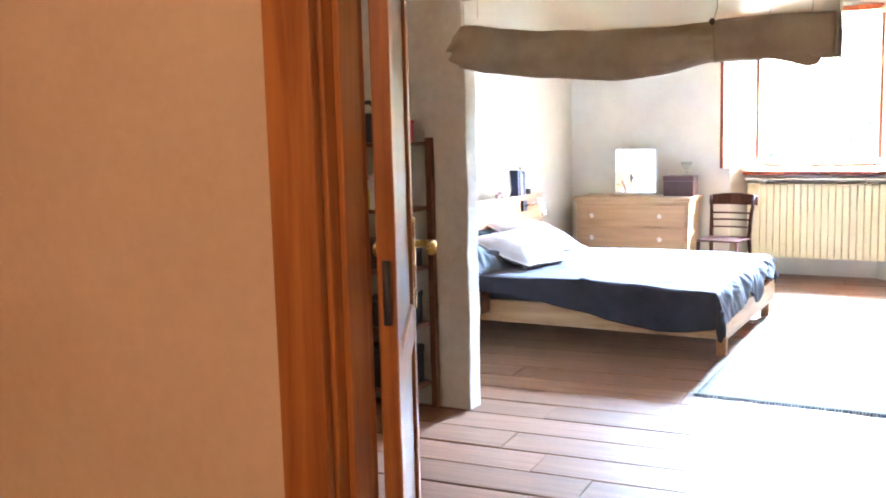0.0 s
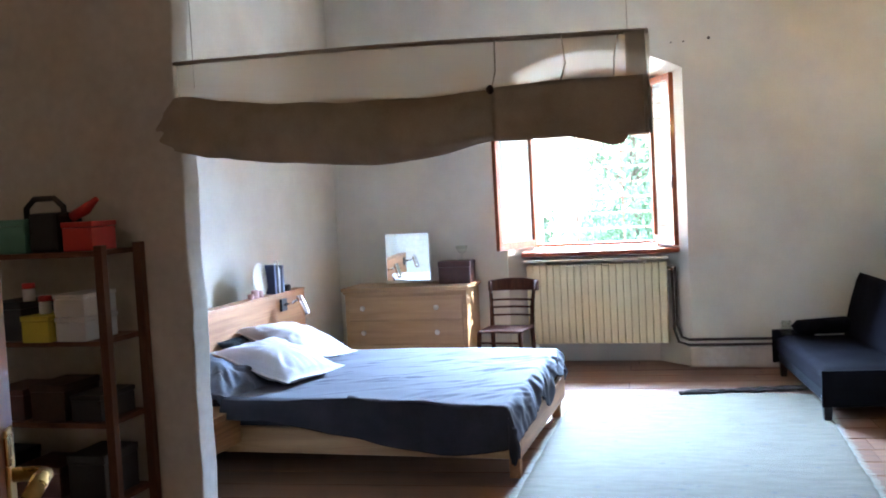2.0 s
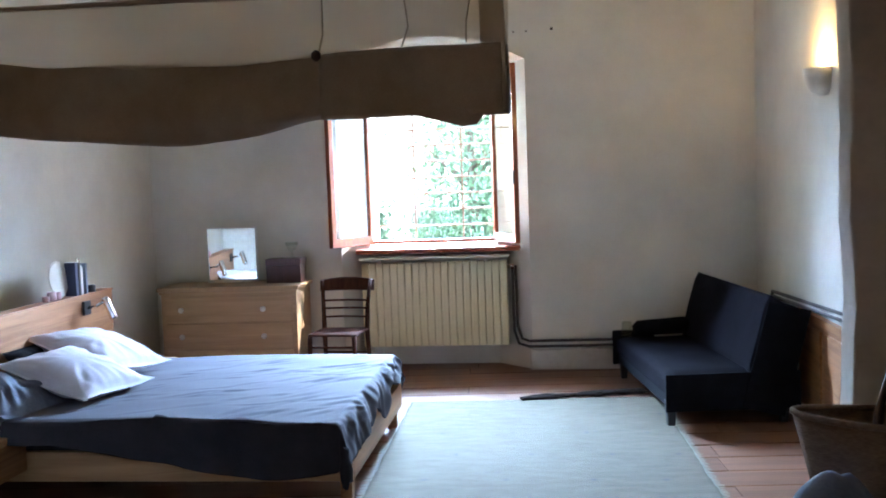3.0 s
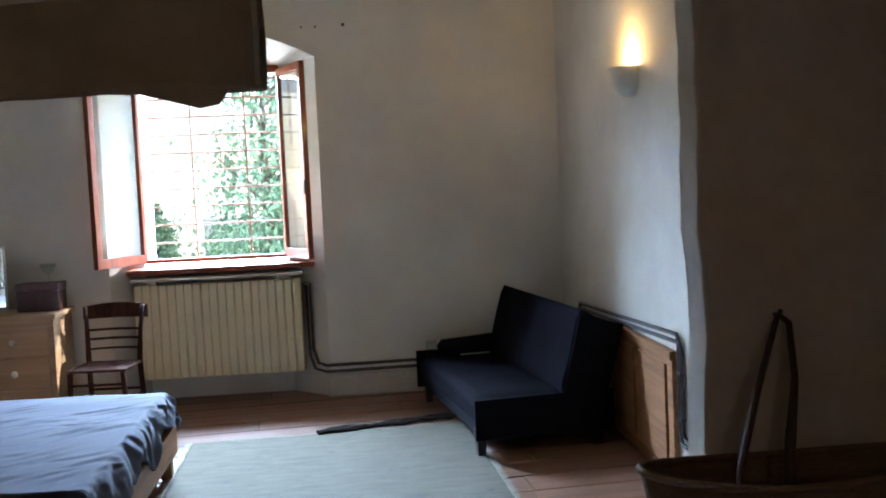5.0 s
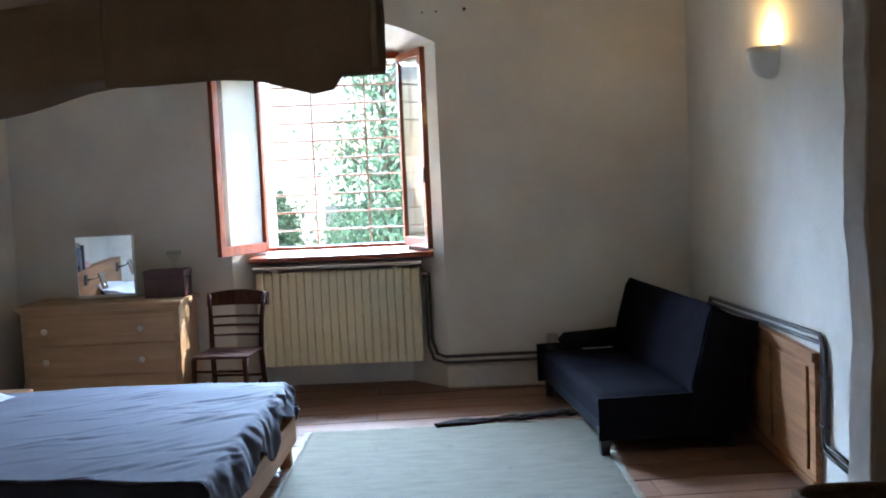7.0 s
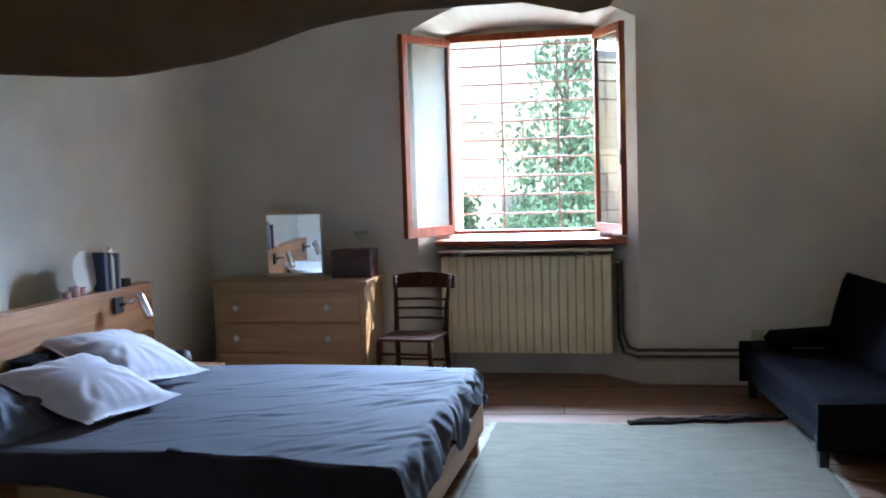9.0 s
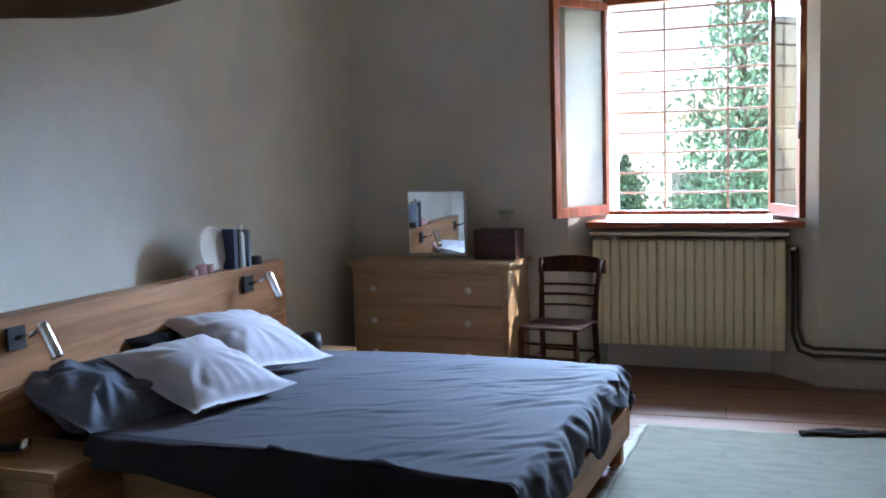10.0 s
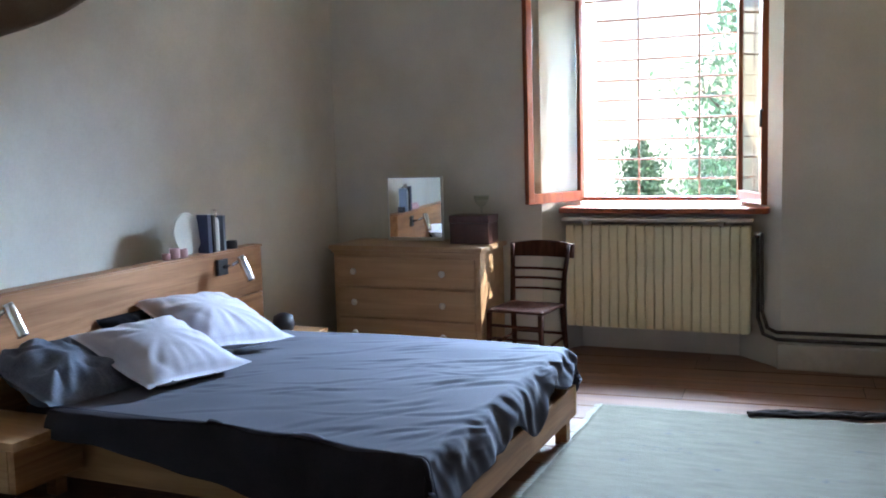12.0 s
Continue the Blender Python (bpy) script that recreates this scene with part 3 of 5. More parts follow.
def hall_door():
    hinge, free = Vector((-0.222, 0.246)), Vector((-0.610, 0.950))
    d = free - hinge
    w, ang = d.length, math.degrees(math.atan2(d.y, d.x))
    door = structure("door_1", boxed(0, 0.11, -0.018, 0.018, 0.01, 2.05, bevel=0.004), DOOR_WOOD, "orange-brown panelled door standing open")
    door.matrix_world = pose(hinge.x, hinge.y, 0, 0, 0, ang)
    part("stile", boxed(w - 0.11, w, -0.018, 0.018, 0.01, 2.05, bevel=0.004), DOOR_WOOD, door)
    for z0, z1 in ((0.01, 0.22), (0.92, 1.02), (1.94, 2.05)):
        part("rail", boxed(0.108, w - 0.108, -0.017, 0.017, z0, z1, bevel=0.004), DOOR_WOOD, door)
    part("panel", boxed(0.10, w - 0.10, -0.008, 0.008, 0.21, 0.93, bevel=0.003), PANEL_WOOD, door)
    part("panel", boxed(0.10, w - 0.10, -0.008, 0.008, 1.01, 1.95, bevel=0.002), PANEL_WOOD, door, "smooth varnished tan panel")
    for z in (0.30, 1.17, 1.85):
        bm = bmesh.new()
        tube(bm, [(-0.008, 0.0, z - 0.06), (-0.008, 0.0, z + 0.06)], 0.008, 10)
        part("hinge", bm, IRON, door, "dark steel hinge", smooth=True)
    for side in (-1, 1):
        h = bmesh.new()
        box(h, w - 0.070, w - 0.030, min(side * 0.018, side * 0.024), max(side * 0.018, side * 0.024), 1.00, 1.24, 0.003)
        pl = part("handle_plate", h, BRASS, door, "brass handle plate")
        b = bmesh.new()
        tube(b, [(w - 0.05, side * 0.020, 1.17), (w - 0.05, side * 0.062, 1.17), (w - 0.065, side * 0.070, 1.17), (w - 0.10, side * 0.070, 1.172), (w - 0.165, side * 0.068, 1.165)], [0.011, 0.010, 0.012, 0.013, 0.012], 12)
        part("handle", b, BRASS, pl, "curved brass lever handle", smooth=True)


hall_door()

# ---- cloth blind in front of the opening ----


def hanging_cloth():
    # local x runs along the rod from the partition to the free end
    L = 1.874
    h = thing("hanging_cloth_blind", -1.56, 3.08, 0, math.degrees(math.atan2(-0.46, 1.817)), label="half-raised linen blind gathered into brown folds", category="fabric blind")

    def curve(xs, zs):
        def f(u):
            k = 0.035
            return sum(float(np.interp(u + o, xs, zs)) * w for o, w in ((-k, 0.25), (0, 0.5), (k, 0.25)))
        return f

    top = curve((0, 0.54, 1), (2.102, 2.050, 1.985))
    low = curve((-0.08, 0.03, 0.23, 0.47, 0.60, 0.68, 0.75, 0.91, 1), (1.80, 1.748, 1.688, 1.650, 1.668, 1.700, 1.704, 1.698, 1.690))
    mid = curve((-0.05, 0.0, 0.12, 0.22, 0.36, 0.46, 0.56, 0.73, 0.86, 1), (1.955, 1.975, 1.935, 1.900, 1.893, 1.880, 1.862, 1.872, 1.866, 1.850))
    bar = bmesh.new()
    tube(bar, [(L * k / 8, 0, top(k / 8)) for k in range(9)], 0.0075, 8)
    part("rod", bar, LINEN_HEM, h, "thin cloth-covered rod", smooth=True)
    part("sheer_panel", sheet(70, 6, lambda u, v: (L * u, 0.010 + 0.10 * v * math.sin(math.pi * u) + 0.005 * math.sin(20 * u + 4 * v), top(u) * (1 - v) + (mid(u) - 0.05) * v)), SHEER, h, "thin see-through upper cloth", smooth=True)

    def roll(u, v):
        # the gathered cloth: a flattened bag, down the front, round under and up the back
        s = -0.055 + 1.055 * u
        z0, z1 = mid(s) + 0.006, low(s)
        fold = 0.010 * noise.noise(Vector((s * 6, v * 4, 0))) + 0.005 * noise.noise(Vector((s * 22, v * 12, 2)))
        fold += 0.006 * math.sin(v * 31 + 3 * math.sin(s * 5)) * max(0, -math.cos(v * 2 * math.pi + 0.6))
        depth = 0.020 + 0.045 * math.sin(math.pi * min(1, max(0, s))) ** 0.7
        t = v * 2 * math.pi
        zz = (z0 + z1) / 2 + (z0 - z1) / 2 * math.cos(t)
        yy = -depth * math.sin(t) * (0.5 + 0.5 * (1 - math.cos(t)) / 2)
        pinch = min(1, max(0, (s + 0.055) / 0.05))
        zz = low(-0.06) + 0.02 + (zz - low(-0.06) - 0.02) * (0.55 + 0.45 * pinch)
        tail = -0.07 * (1 - pinch) * max(0, -math.cos(t))
        billow = math.sin(math.pi * min(1, max(0, s)))
        return (L * s + tail, yy + fold + 0.10 * billow, zz + fold * 0.6 + 0.012 * billow)

    bm = sheet(130, 40, roll)
    bmesh.ops.remove_doubles(bm, verts=bm.verts[:], dist=0.0004)
    part("gathered_cloth", bm, LINEN, h, "brown linen in loose hanging folds", smooth=True)
    part("end_hem", sheet(3, 14, lambda u, v: (L - 0.060 + 0.062 * u, -0.028 + 0.003 * math.sin(5 * v), top(1) * (1 - v) + 1.70 * v), 0.003), SHEER, h, "straight side hem")
    part("end_fold", sheet(24, 12, lambda u, v: (L - 0.52 + 0.52 * u, -0.052 + 0.10 * math.sin(math.pi * (1 - 0.277 * (1 - u))) + 0.010 * noise.noise(Vector((u * 5, v * 4, 7))) - 0.012 * math.sin(3 * u), (mid(0.72 + 0.28 * u) + 0.004) * (1 - v) + v * (1.692 + 0.014 * (1 - u))), 0.004), LINEN, h, "flat folded end", smooth=True)
    c = bmesh.new()
    vs = [c.verts.new(p) for p in ((L - 0.27, -0.046, 1.71), (L - 0.035, -0.046, 1.71), (L - 0.065, -0.050, 1.668), (L - 0.10, -0.050, 1.663))]
    c.faces.new(vs)
    thicken(c, 0.004)
    part("corner", c, LINEN, h, "loose cloth corner")
    for x, sway in ((0.74, 0.0), (0.86, 0.012), (0.955, -0.014)):
        cord = bmesh.new()
        tube(cord, [(L * x, -0.012, top(x)), (L * x + sway, -0.016, 1.92), (L * x + sway * 0.4, -0.045, 1.865)], 0.0022, 6)
        part("cord", cord, LINEN_HEM, h, "thin draw cord", smooth=True)
    k = lathe([(0.004, 0), (0.012, 0.008), (0.012, 0.020), (0.004, 0.028)], 10, (L * 0.745, -0.075))
    bmesh.ops.translate(k, vec=(0, 0, 1.845), verts=k.verts[:])
    part("knot", k, LEATHER, h, "small dark knot", smooth=True)
    for x in (0.10, L - 0.06):
        cord = bmesh.new()
        tube(cord, [(x, 0, 2.0), (x, 0.0, HIGH)], 0.0012, 6)
        part("cord", cord, LINEN, h, "thin hanging cord", smooth=True)


hanging_cloth()

# ---- bed ----


def soft(bm, levels=2):
    bmesh.ops.subdivide_edges(bm, edges=bm.edges[:], cuts=levels, use_grid_fill=True, smooth=1.0)


def pillow(name, w, h, t, m, mat, label, flange=0.045, seed=0, crumple=1.0):
    """A stuffed pillow with a flat hem, centred on its base."""
    ob = thing(name, label=label, category="pillow", group="pillows on the bed")
    ob.matrix_world = m
    n = 44

    def at(side):
        def f(u, v):
            x, y = (u - 0.5), (v - 0.5)
            ux, uy = min(1, abs(x) * 2 / (1 - flange * 2)), min(1, abs(y) * 2 / (1 - flange * 2))
            puff = max(0, (1 - ux ** 2.6)) ** 0.55 * max(0, (1 - uy ** 2.6)) ** 0.55
            pinch = 1 - 0.05 * (1 - (2 * y) ** 2) * (abs(x) * 2) ** 3
            pinch2 = 1 - 0.06 * (1 - (2 * x) ** 2) * (abs(y) * 2) ** 3
            # dents that run in from the hem, and one soft fold
            a, r = math.atan2(y, x), math.hypot(x, y) * 2
            wr = 0.020 * crumple * noise.noise(Vector((2.6 * math.cos(a) * 2, 2.6 * math.sin(a) * 2, seed + r))) * min(1, r) ** 1.5
            wr -= 0.010 * crumple * max(0, 1 - 6 * abs(noise.noise(Vector((u * 2.2 + v, v * 3.4 - u, seed + 9))))) * min(1, r)
            wr += 0.016 * (crumple - 1) * noise.noise(Vector((u * 6, v * 6, seed))) + 0.010 * noise.noise(Vector((u * 2.5, v * 2.5, seed)))
            z = side * puff * t / 2 + wr * (0.15 + puff)
            return (x * w * pinch, y * h * pinch2, t / 2 + z + 0.010 * math.sin(6 * (u + v) + seed) * (1 - puff) + side * 0.003)
        return f

    top, bot = sheet(n, n, at(1)), sheet(n, n, at(-1))
    me = bpy.data.meshes.new("tmp")
    bot.to_mesh(me)
    bot.free()
    top.from_mesh(me)
    bpy.data.meshes.remove(me)
    bmesh.ops.remove_doubles(top, verts=top.verts[:], dist=0.0075)
    bmesh.ops.recalc_face_normals(top, faces=top.faces[:])
    part("case", top, mat, ob, smooth=True)
    return ob


def bed():
    b = thing("double_bed", -1.62, 5.45, 0, label="low pine platform bed with a wide plank headboard", category="bed")
    # local: headboard plank at x -1.18..-1.06, foot at +1.0, near side y -0.75, far side 0.72
    for z0, z1 in ((0.06, 0.30), (0.304, 0.60), (0.604, 0.874)):
        part("plank", boxed(-1.145, -1.06, -1.135, 1.155, z0, z1, bevel=0.004), PINE, b)
    part("cap", boxed(-1.155, -1.055, -1.14, 1.16, 0.875, 0.888, bevel=0.003), PINE, b)
    part("side_rail", boxed(-1.06, 1.0, -0.76, -0.725, 0.125, 0.275, bevel=0.005), PINE_X, b)
    part("side_rail", boxed(-1.06, 1.0, 0.755, 0.79, 0.125, 0.275, bevel=0.005), PINE_X, b)
    part("foot_rail", boxed(0.965, 1.0, -0.724, 0.754, 0.125, 0.275, bevel=0.005), PINE, b)
    part("slat_base", boxed(-1.04, 0.96, -0.72, 0.75, 0.20, 0.24), PINE_X, b)
    for x in (-0.95, 0.92):
        for y in (-0.69, 0.68):
            part("leg", boxed(x, x + 0.06, y, y + 0.06, 0, 0.20, bevel=0.004), PINE, b)
    # side tables that grow out of the headboard
    for y0, y1 in ((-1.145, -0.80), (0.84, 1.15)):
        t = part("bedside_shelf", boxed(-1.055, -0.61, y0, y1, 0.365, 0.40, bevel=0.004), PINE_X, b, "pine bedside shelf fixed to the headboard")
        part("front", boxed(-0.645, -0.612, y0 + 0.002, y1 - 0.002, 0.20, 0.364, bevel=0.003), PINE, t)
        part("side", boxed(-1.055, -0.648, y0, y0 + 0.03, 0.20, 0.364, bevel=0.003), PINE_X, t)
        part("side", boxed(-1.055, -0.648, y1 - 0.03, y1, 0.20, 0.364, bevel=0.003), PINE_X, t)
        part("bottom", boxed(-1.055, -0.648, y0 + 0.031, y1 - 0.031, 0.20, 0.225), PINE_X, t)

    m = thing("mattress", -1.62, 5.45, 0.24, label="thick mattress in a dark grey cover on the pine bed", category="mattress")
    part("mattress_body", boxed(-1.03, 0.93, -0.72, 0.72, 0.0, 0.165, bevel=0.05), SHEET, m, smooth=True)

    q = thing("duvet", -1.62, 5.45, 0.43, label="crumpled grey-blue duvet hanging over the foot and sides of the bed", category="duvet")
    X0, X1, Y0, Y1 = -0.62, 1.07, -0.93, 0.78

    # creases: place, direction, length, width and depth of each
    rnd = random.Random(21)
    creases = []
    for zone, count in (((-0.55, 0.30, -0.80, 0.70, 0.005), 34), ((0.25, 0.92, -0.85, 0.65, 0.008), 40), ((0.70, 1.20, -0.95, 0.75, 0.011), 22)):
        for _ in range(count):
            cs, ct = rnd.uniform(*zone[:2]), rnd.uniform(*zone[2:4])
            a = math.radians(rnd.gauss(24 + 22 * max(0, cs) - 18 * min(0, ct) * max(0, cs), 10))
            creases.append((cs, ct, math.cos(a), math.sin(a), rnd.uniform(0.05, 0.20) * (1 + 0.5 * max(0, cs)), rnd.uniform(0.009, 0.018), zone[4] * rnd.uniform(0.25, 0.75), rnd.uniform(-1.2, 1.2)))

    def surface(u, v):
        # unfolded cloth: u along the bed with an overhang at the foot, v across with overhangs
        s, t = -0.66 + u * 2.00, -1.16 + v * 2.20
        x, y, z = s, t, 0.035
        drop = 0
        if s > 0.955:
            d = (s - 0.955) * (0.62 - 0.16 * (t + 0.9) / 1.7 + 0.30 * noise.noise(Vector((t * 3.5, 1, 4))))
            x, drop = 0.955 + 0.060 * (1 - math.exp(-d * 15)), max(0, d - 0.03 * (1 - math.exp(-d * 20)))
        e = -0.90 + 0.03 * math.sin(3 * s)
        if t < e:
            d = e - t
            bag = 0.5 + 0.5 * math.sin(math.pi * min(1, max(0, (s + 0.7) / 1.75)))
            y, drop = e - 0.030 * (1 - math.exp(-d * 15)), math.hypot(drop, d * (0.45 + 0.50 * bag * min(1, max(0, (s + 0.4) / 1.0))))
        if t > 0.75:
            d = t - 0.75
            y, drop = 0.75 + 0.05 * (1 - math.exp(-d * 14)), math.hypot(drop * 0.8, d * 0.7)
        z -= min(drop, 0.31)
        ridge = 0.012 * noise.noise(Vector((s * 1.3, t * 2.6, 1))) + 0.004 * noise.noise(Vector((s * 3.1, t * 5.0, 7)))
        fold = 0.0
        for cs, ct, ca, sa, length, width, depth, bow in creases:
            ds, dt = s - cs, t - ct
            along = ds * ca + dt * sa
            if abs(along) > length * 2:
                continue
            across = dt * ca - ds * sa - bow * along * along
            if abs(across) > 0.06:
                continue
            g = depth * math.exp(-(along / length) ** 2 * 1.6)
            fold += g * (0.8 * math.exp(-((across - 1.7 * width) / (1.3 * width)) ** 2) - math.exp(-(across / width) ** 2))
        ridge += 0.0055 * math.tanh(fold / 0.0055)
        puff = 0.030 * math.sin(math.pi * min(1, max(0, (s + 0.66) / 1.7))) * math.cos(t * 1.6)
        foot = min(1, max(0, (s - 0.15) / 0.7))
        # a sag towards the near foot corner
        ridge -= 0.030 * foot * max(0, -t / 0.9) ** 2
        z += ridge + puff
        if s > 0.955:
            over = min(1, (s - 0.955) * 12)
            x += over * (0.034 * noise.noise(Vector((t * 6 + 3 * s, s * 2, 3))) + 0.014 * noise.noise(Vector((t * 15 - 4 * s, s * 3, 8))))
        if t < e:
            y += 0.035 * noise.noise(Vector((s * 5, t * 2, 6)))
        return (x, y, z)

    def band(v0, v1):
        return sheet(190, max(6, round(200 * (v1 - v0))), lambda u, v: surface(u, v0 + (v1 - v0) * v))

    bm = band(0.128, 1.0)
    thicken(bm, 0.020)
    part("cover", bm, DUVET, q, "grey-blue cotton top", smooth=True)
    # near overhang in a darker colour that stands in for its unlit side
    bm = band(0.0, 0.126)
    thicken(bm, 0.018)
    part("side_drape", bm, SHEET, q, "duvet side hanging down, coloured dark for its shade", smooth=True)


bed()

PW = thing  # pillows: slate one against the headboard, a dark one behind, two lilac ones in front
pillow("pillow", 0.60, 0.50, 0.20, Matrix.Translation((-2.50, 4.82, 0.435)) @ pose(0, 0, 0, -4, 14, -14), PILLOW_DARK, "slate grey crumpled pillow against the headboard", seed=2, crumple=2.6)
pillow("pillow", 0.42, 0.40, 0.13, Matrix.Translation((-2.62, 5.42, 0.47)) @ pose(0, 0, 0, 0, 62, 0), BLACK_CLOTH, "black pillow standing against the headboard", seed=5)
pillow("pillow", 0.65, 0.52, 0.17, Matrix.Translation((-2.22, 5.12, 0.505)) @ pose(0, 0, 0, 2, 13, -17), PILLOW, "lilac white pillow with a flat hem, lying on the duvet", seed=1)
pillow("pillow", 0.68, 0.54, 0.17, Matrix.Translation((-2.36, 5.66, 0.535)) @ pose(0, 0, 0, -2, 14, -20), PILLOW, "lilac white pillow with a flat hem beside the other", seed=7)


def bed_lamp(y, aim):
    l = thing("reading_lamp", -2.675, y, 0.80, label="chrome swivel reading lamp fixed to the headboard", category="reading lamp", group="reading lamps")
    part("wall_plate", boxed(0, 0.018, -0.045, 0.045, -0.045, 0.045, bevel=0.004), BLACK, l, "dark square plate")
    bm = bmesh.new()
    tube(bm, [(0.018, 0, 0.0), (0.075, 0.0, 0.010), (0.12, 0.0, 0.035)], 0.009, 10)
    part("arm", bm, CHROME, l, smooth=True)
    s = bmesh.new()
    p = Vector((0.13, 0.01, 0.065))
    d = Vector(aim).normalized()
    tube(s, [p, p + d * 0.015, p + d * 0.14, p + d * 0.15], [0.020, 0.024, 0.026, 0.025], 16)
    part("shade", s, CHROME, l, "chrome cylinder shade", smooth=True)


bed_lamp(4.60, (0.30, 0.22, -1.0))
bed_lamp(6.20, (0.30, 0.22, -1.0))

# ---- on the headboard ----


def book(x, y, z, t, h, w, mat, label, lean=0.0):
    b = thing("book", x, y, z, label=label, category="book", group="books on the headboard")
    part("cover", boxed(-w / 2, w / 2, -t / 2, t / 2, 0, h, bevel=0.002), mat, b)
    part("pages", boxed(-w / 2 - 0.002, w / 2 - 0.004, -t / 2 + 0.003, t / 2 - 0.003, h - 0.004, h + 0.0015), WHITE, b)


HB = 0.888
book(-2.72, 6.13, HB, 0.034, 0.215, 0.075, NAVY, "dark blue hardback book standing upright")
book(-2.72, 6.17, HB, 0.022, 0.21, 0.075, BLACK, "thin black book standing upright")
book(-2.72, 6.265, HB, 0.022, 0.20, 0.07, GREYBLUE, "grey blue paperback standing upright")
bt = thing("bottle", -2.715, 6.215, HB, label="slim pale spray bottle with a silver cap", category="bottle")
part("bottle_body", lathe([(0.024, 0), (0.026, 0.01), (0.026, 0.17), (0.018, 0.19)], 16), WHITE, bt, smooth=True)
part("cap", lathe([(0.015, 0.19), (0.016, 0.195), (0.016, 0.235), (0.010, 0.24)], 14), CHROME, bt, smooth=True)
disc = thing("round_dish", -2.755, 6.02, HB, label="round pale dish leaning on the wall", category="dish")
dm = lathe([(0.112, 0.0), (0.118, 0.004), (0.112, 0.009)], 32)
bmesh.ops.transform(dm, matrix=pose(0, 0, 0.118, 0, 84, 0), verts=dm.verts[:])
part("plate", dm, PLASTER, disc, smooth=False)
for yy, rr, hh in ((5.80, 0.022, 0.035), (5.87, 0.028, 0.055), (5.94, 0.024, 0.045)):
    j = thing("tealight_glass", -2.72, yy, HB, label="small pink tealight glass", category="candle holder", group="tealight glasses")
    part("cup", lathe([(rr * 0.8, 0), (rr, 0.006), (rr, hh), (rr * 0.86, hh), (rr * 0.84, 0.01)], 16), PINK, j, smooth=True)
tin = thing("small_tin", -2.71, 6.36, HB, label="small dark round tin", category="tin")
part("tin_body", lathe([(0.030, 0), (0.032, 0.004), (0.032, 0.042), (0.028, 0.046)], 18), BLACK, tin, smooth=True)

# dark glossy object on the far bedside shelf
tel = thing("round_alarm_clock", -2.42, 6.42, 0.40, label="glossy black round clock on the bedside shelf", category="clock")
tm = lathe([(0.02, 0.0), (0.055, 0.012), (0.066, 0.05), (0.055, 0.095), (0.02, 0.11)], 20)
part("case", tm, BLACK, tel, smooth=True)

sp = thing("silver_torch", -2.50, 4.44, 0.402, 25, label="small black torch with a silver end on the bedside shelf", category="torch")
tb = bmesh.new()
tube(tb, [(-0.10, 0, 0.030), (-0.01, 0, 0.030), (0.0, 0, 0.032)], [0.020, 0.022, 0.030], 14)
part("torch_body", tb, BLACK, sp, smooth=True)
tb = bmesh.new()
tube(tb, [(0.001, 0, 0.032), (0.022, 0, 0.032)], 0.031, 16)
part("rim", tb, CHROME, sp, "silver end ring", smooth=True)

# ---- chest of drawers ----


def dresser():
    d = thing("chest_of_drawers", -2.180, 7.72, 0, label="birch chest of drawers with three rows of white knobs", category="chest of drawers")
    part("carcass", boxed(-0.535, 0.555, -0.205, 0.235, 0.06, 0.747, bevel=0.004), BIRCH, d)
    part("top", boxed(-0.56, 0.58, -0.235, 0.24, 0.749, 0.780, bevel=0.006), BIRCH, d, "birch top board")
    part("plinth", boxed(-0.54, 0.54, -0.19, 0.22, 0.0, 0.06), BIRCH, d)
    part("moulding", boxed(-0.545, 0.565, -0.225, -0.2055, 0.727, 0.747, bevel=0.004), BIRCH, d)
    for z0, z1 in ((0.508, 0.702), (0.295, 0.492), (0.085, 0.279)):
        for x0, x1 in ((-0.50, 0.52),):
            dr = part("drawer", boxed(x0, x1, -0.222, -0.2055, z0, z1, bevel=0.004), BIRCH, d)
            for kx in (-0.36, 0.30):
                k = lathe([(0.007, 0), (0.007, 0.012), (0.020, 0.020), (0.023, 0.030), (0.015, 0.038)], 16)
                bmesh.ops.transform(k, matrix=pose(kx, -0.2225, (z0 + z1) / 2, 90, 0, 0), verts=k.verts[:])
                part("knob", k, GYPSUM, dr, "round white knob", smooth=True)


dresser()


def table_mirror():
    m = thing("table_mirror", -2.215, 7.80, 0.781, label="square mirror in a thin pale frame on the chest of drawers", category="mirror")
    tilt = pose(0, 0, 0.0, -0.3, 0, 5.5)
    fr = bmesh.new()
    for x0, x1, z0, z1 in ((-0.205, -0.193, 0, 0.445), (0.193, 0.205, 0, 0.445), (-0.193, 0.193, 0, 0.022), (-0.193, 0.193, 0.435, 0.445)):
        box(fr, x0, x1, -0.008, 0.008, z0 + 0.006, z1 + 0.006, 0.001, m=None)
    bmesh.ops.transform(fr, matrix=tilt, verts=fr.verts[:])
    part("frame", fr, WHITE, m)
    g = boxed(-0.194, 0.194, -0.003, 0.003, 0.027, 0.442)
    bmesh.ops.transform(g, matrix=tilt, verts=g.verts[:])
    part("glass", g, MIRROR, m, "square mirror glass")


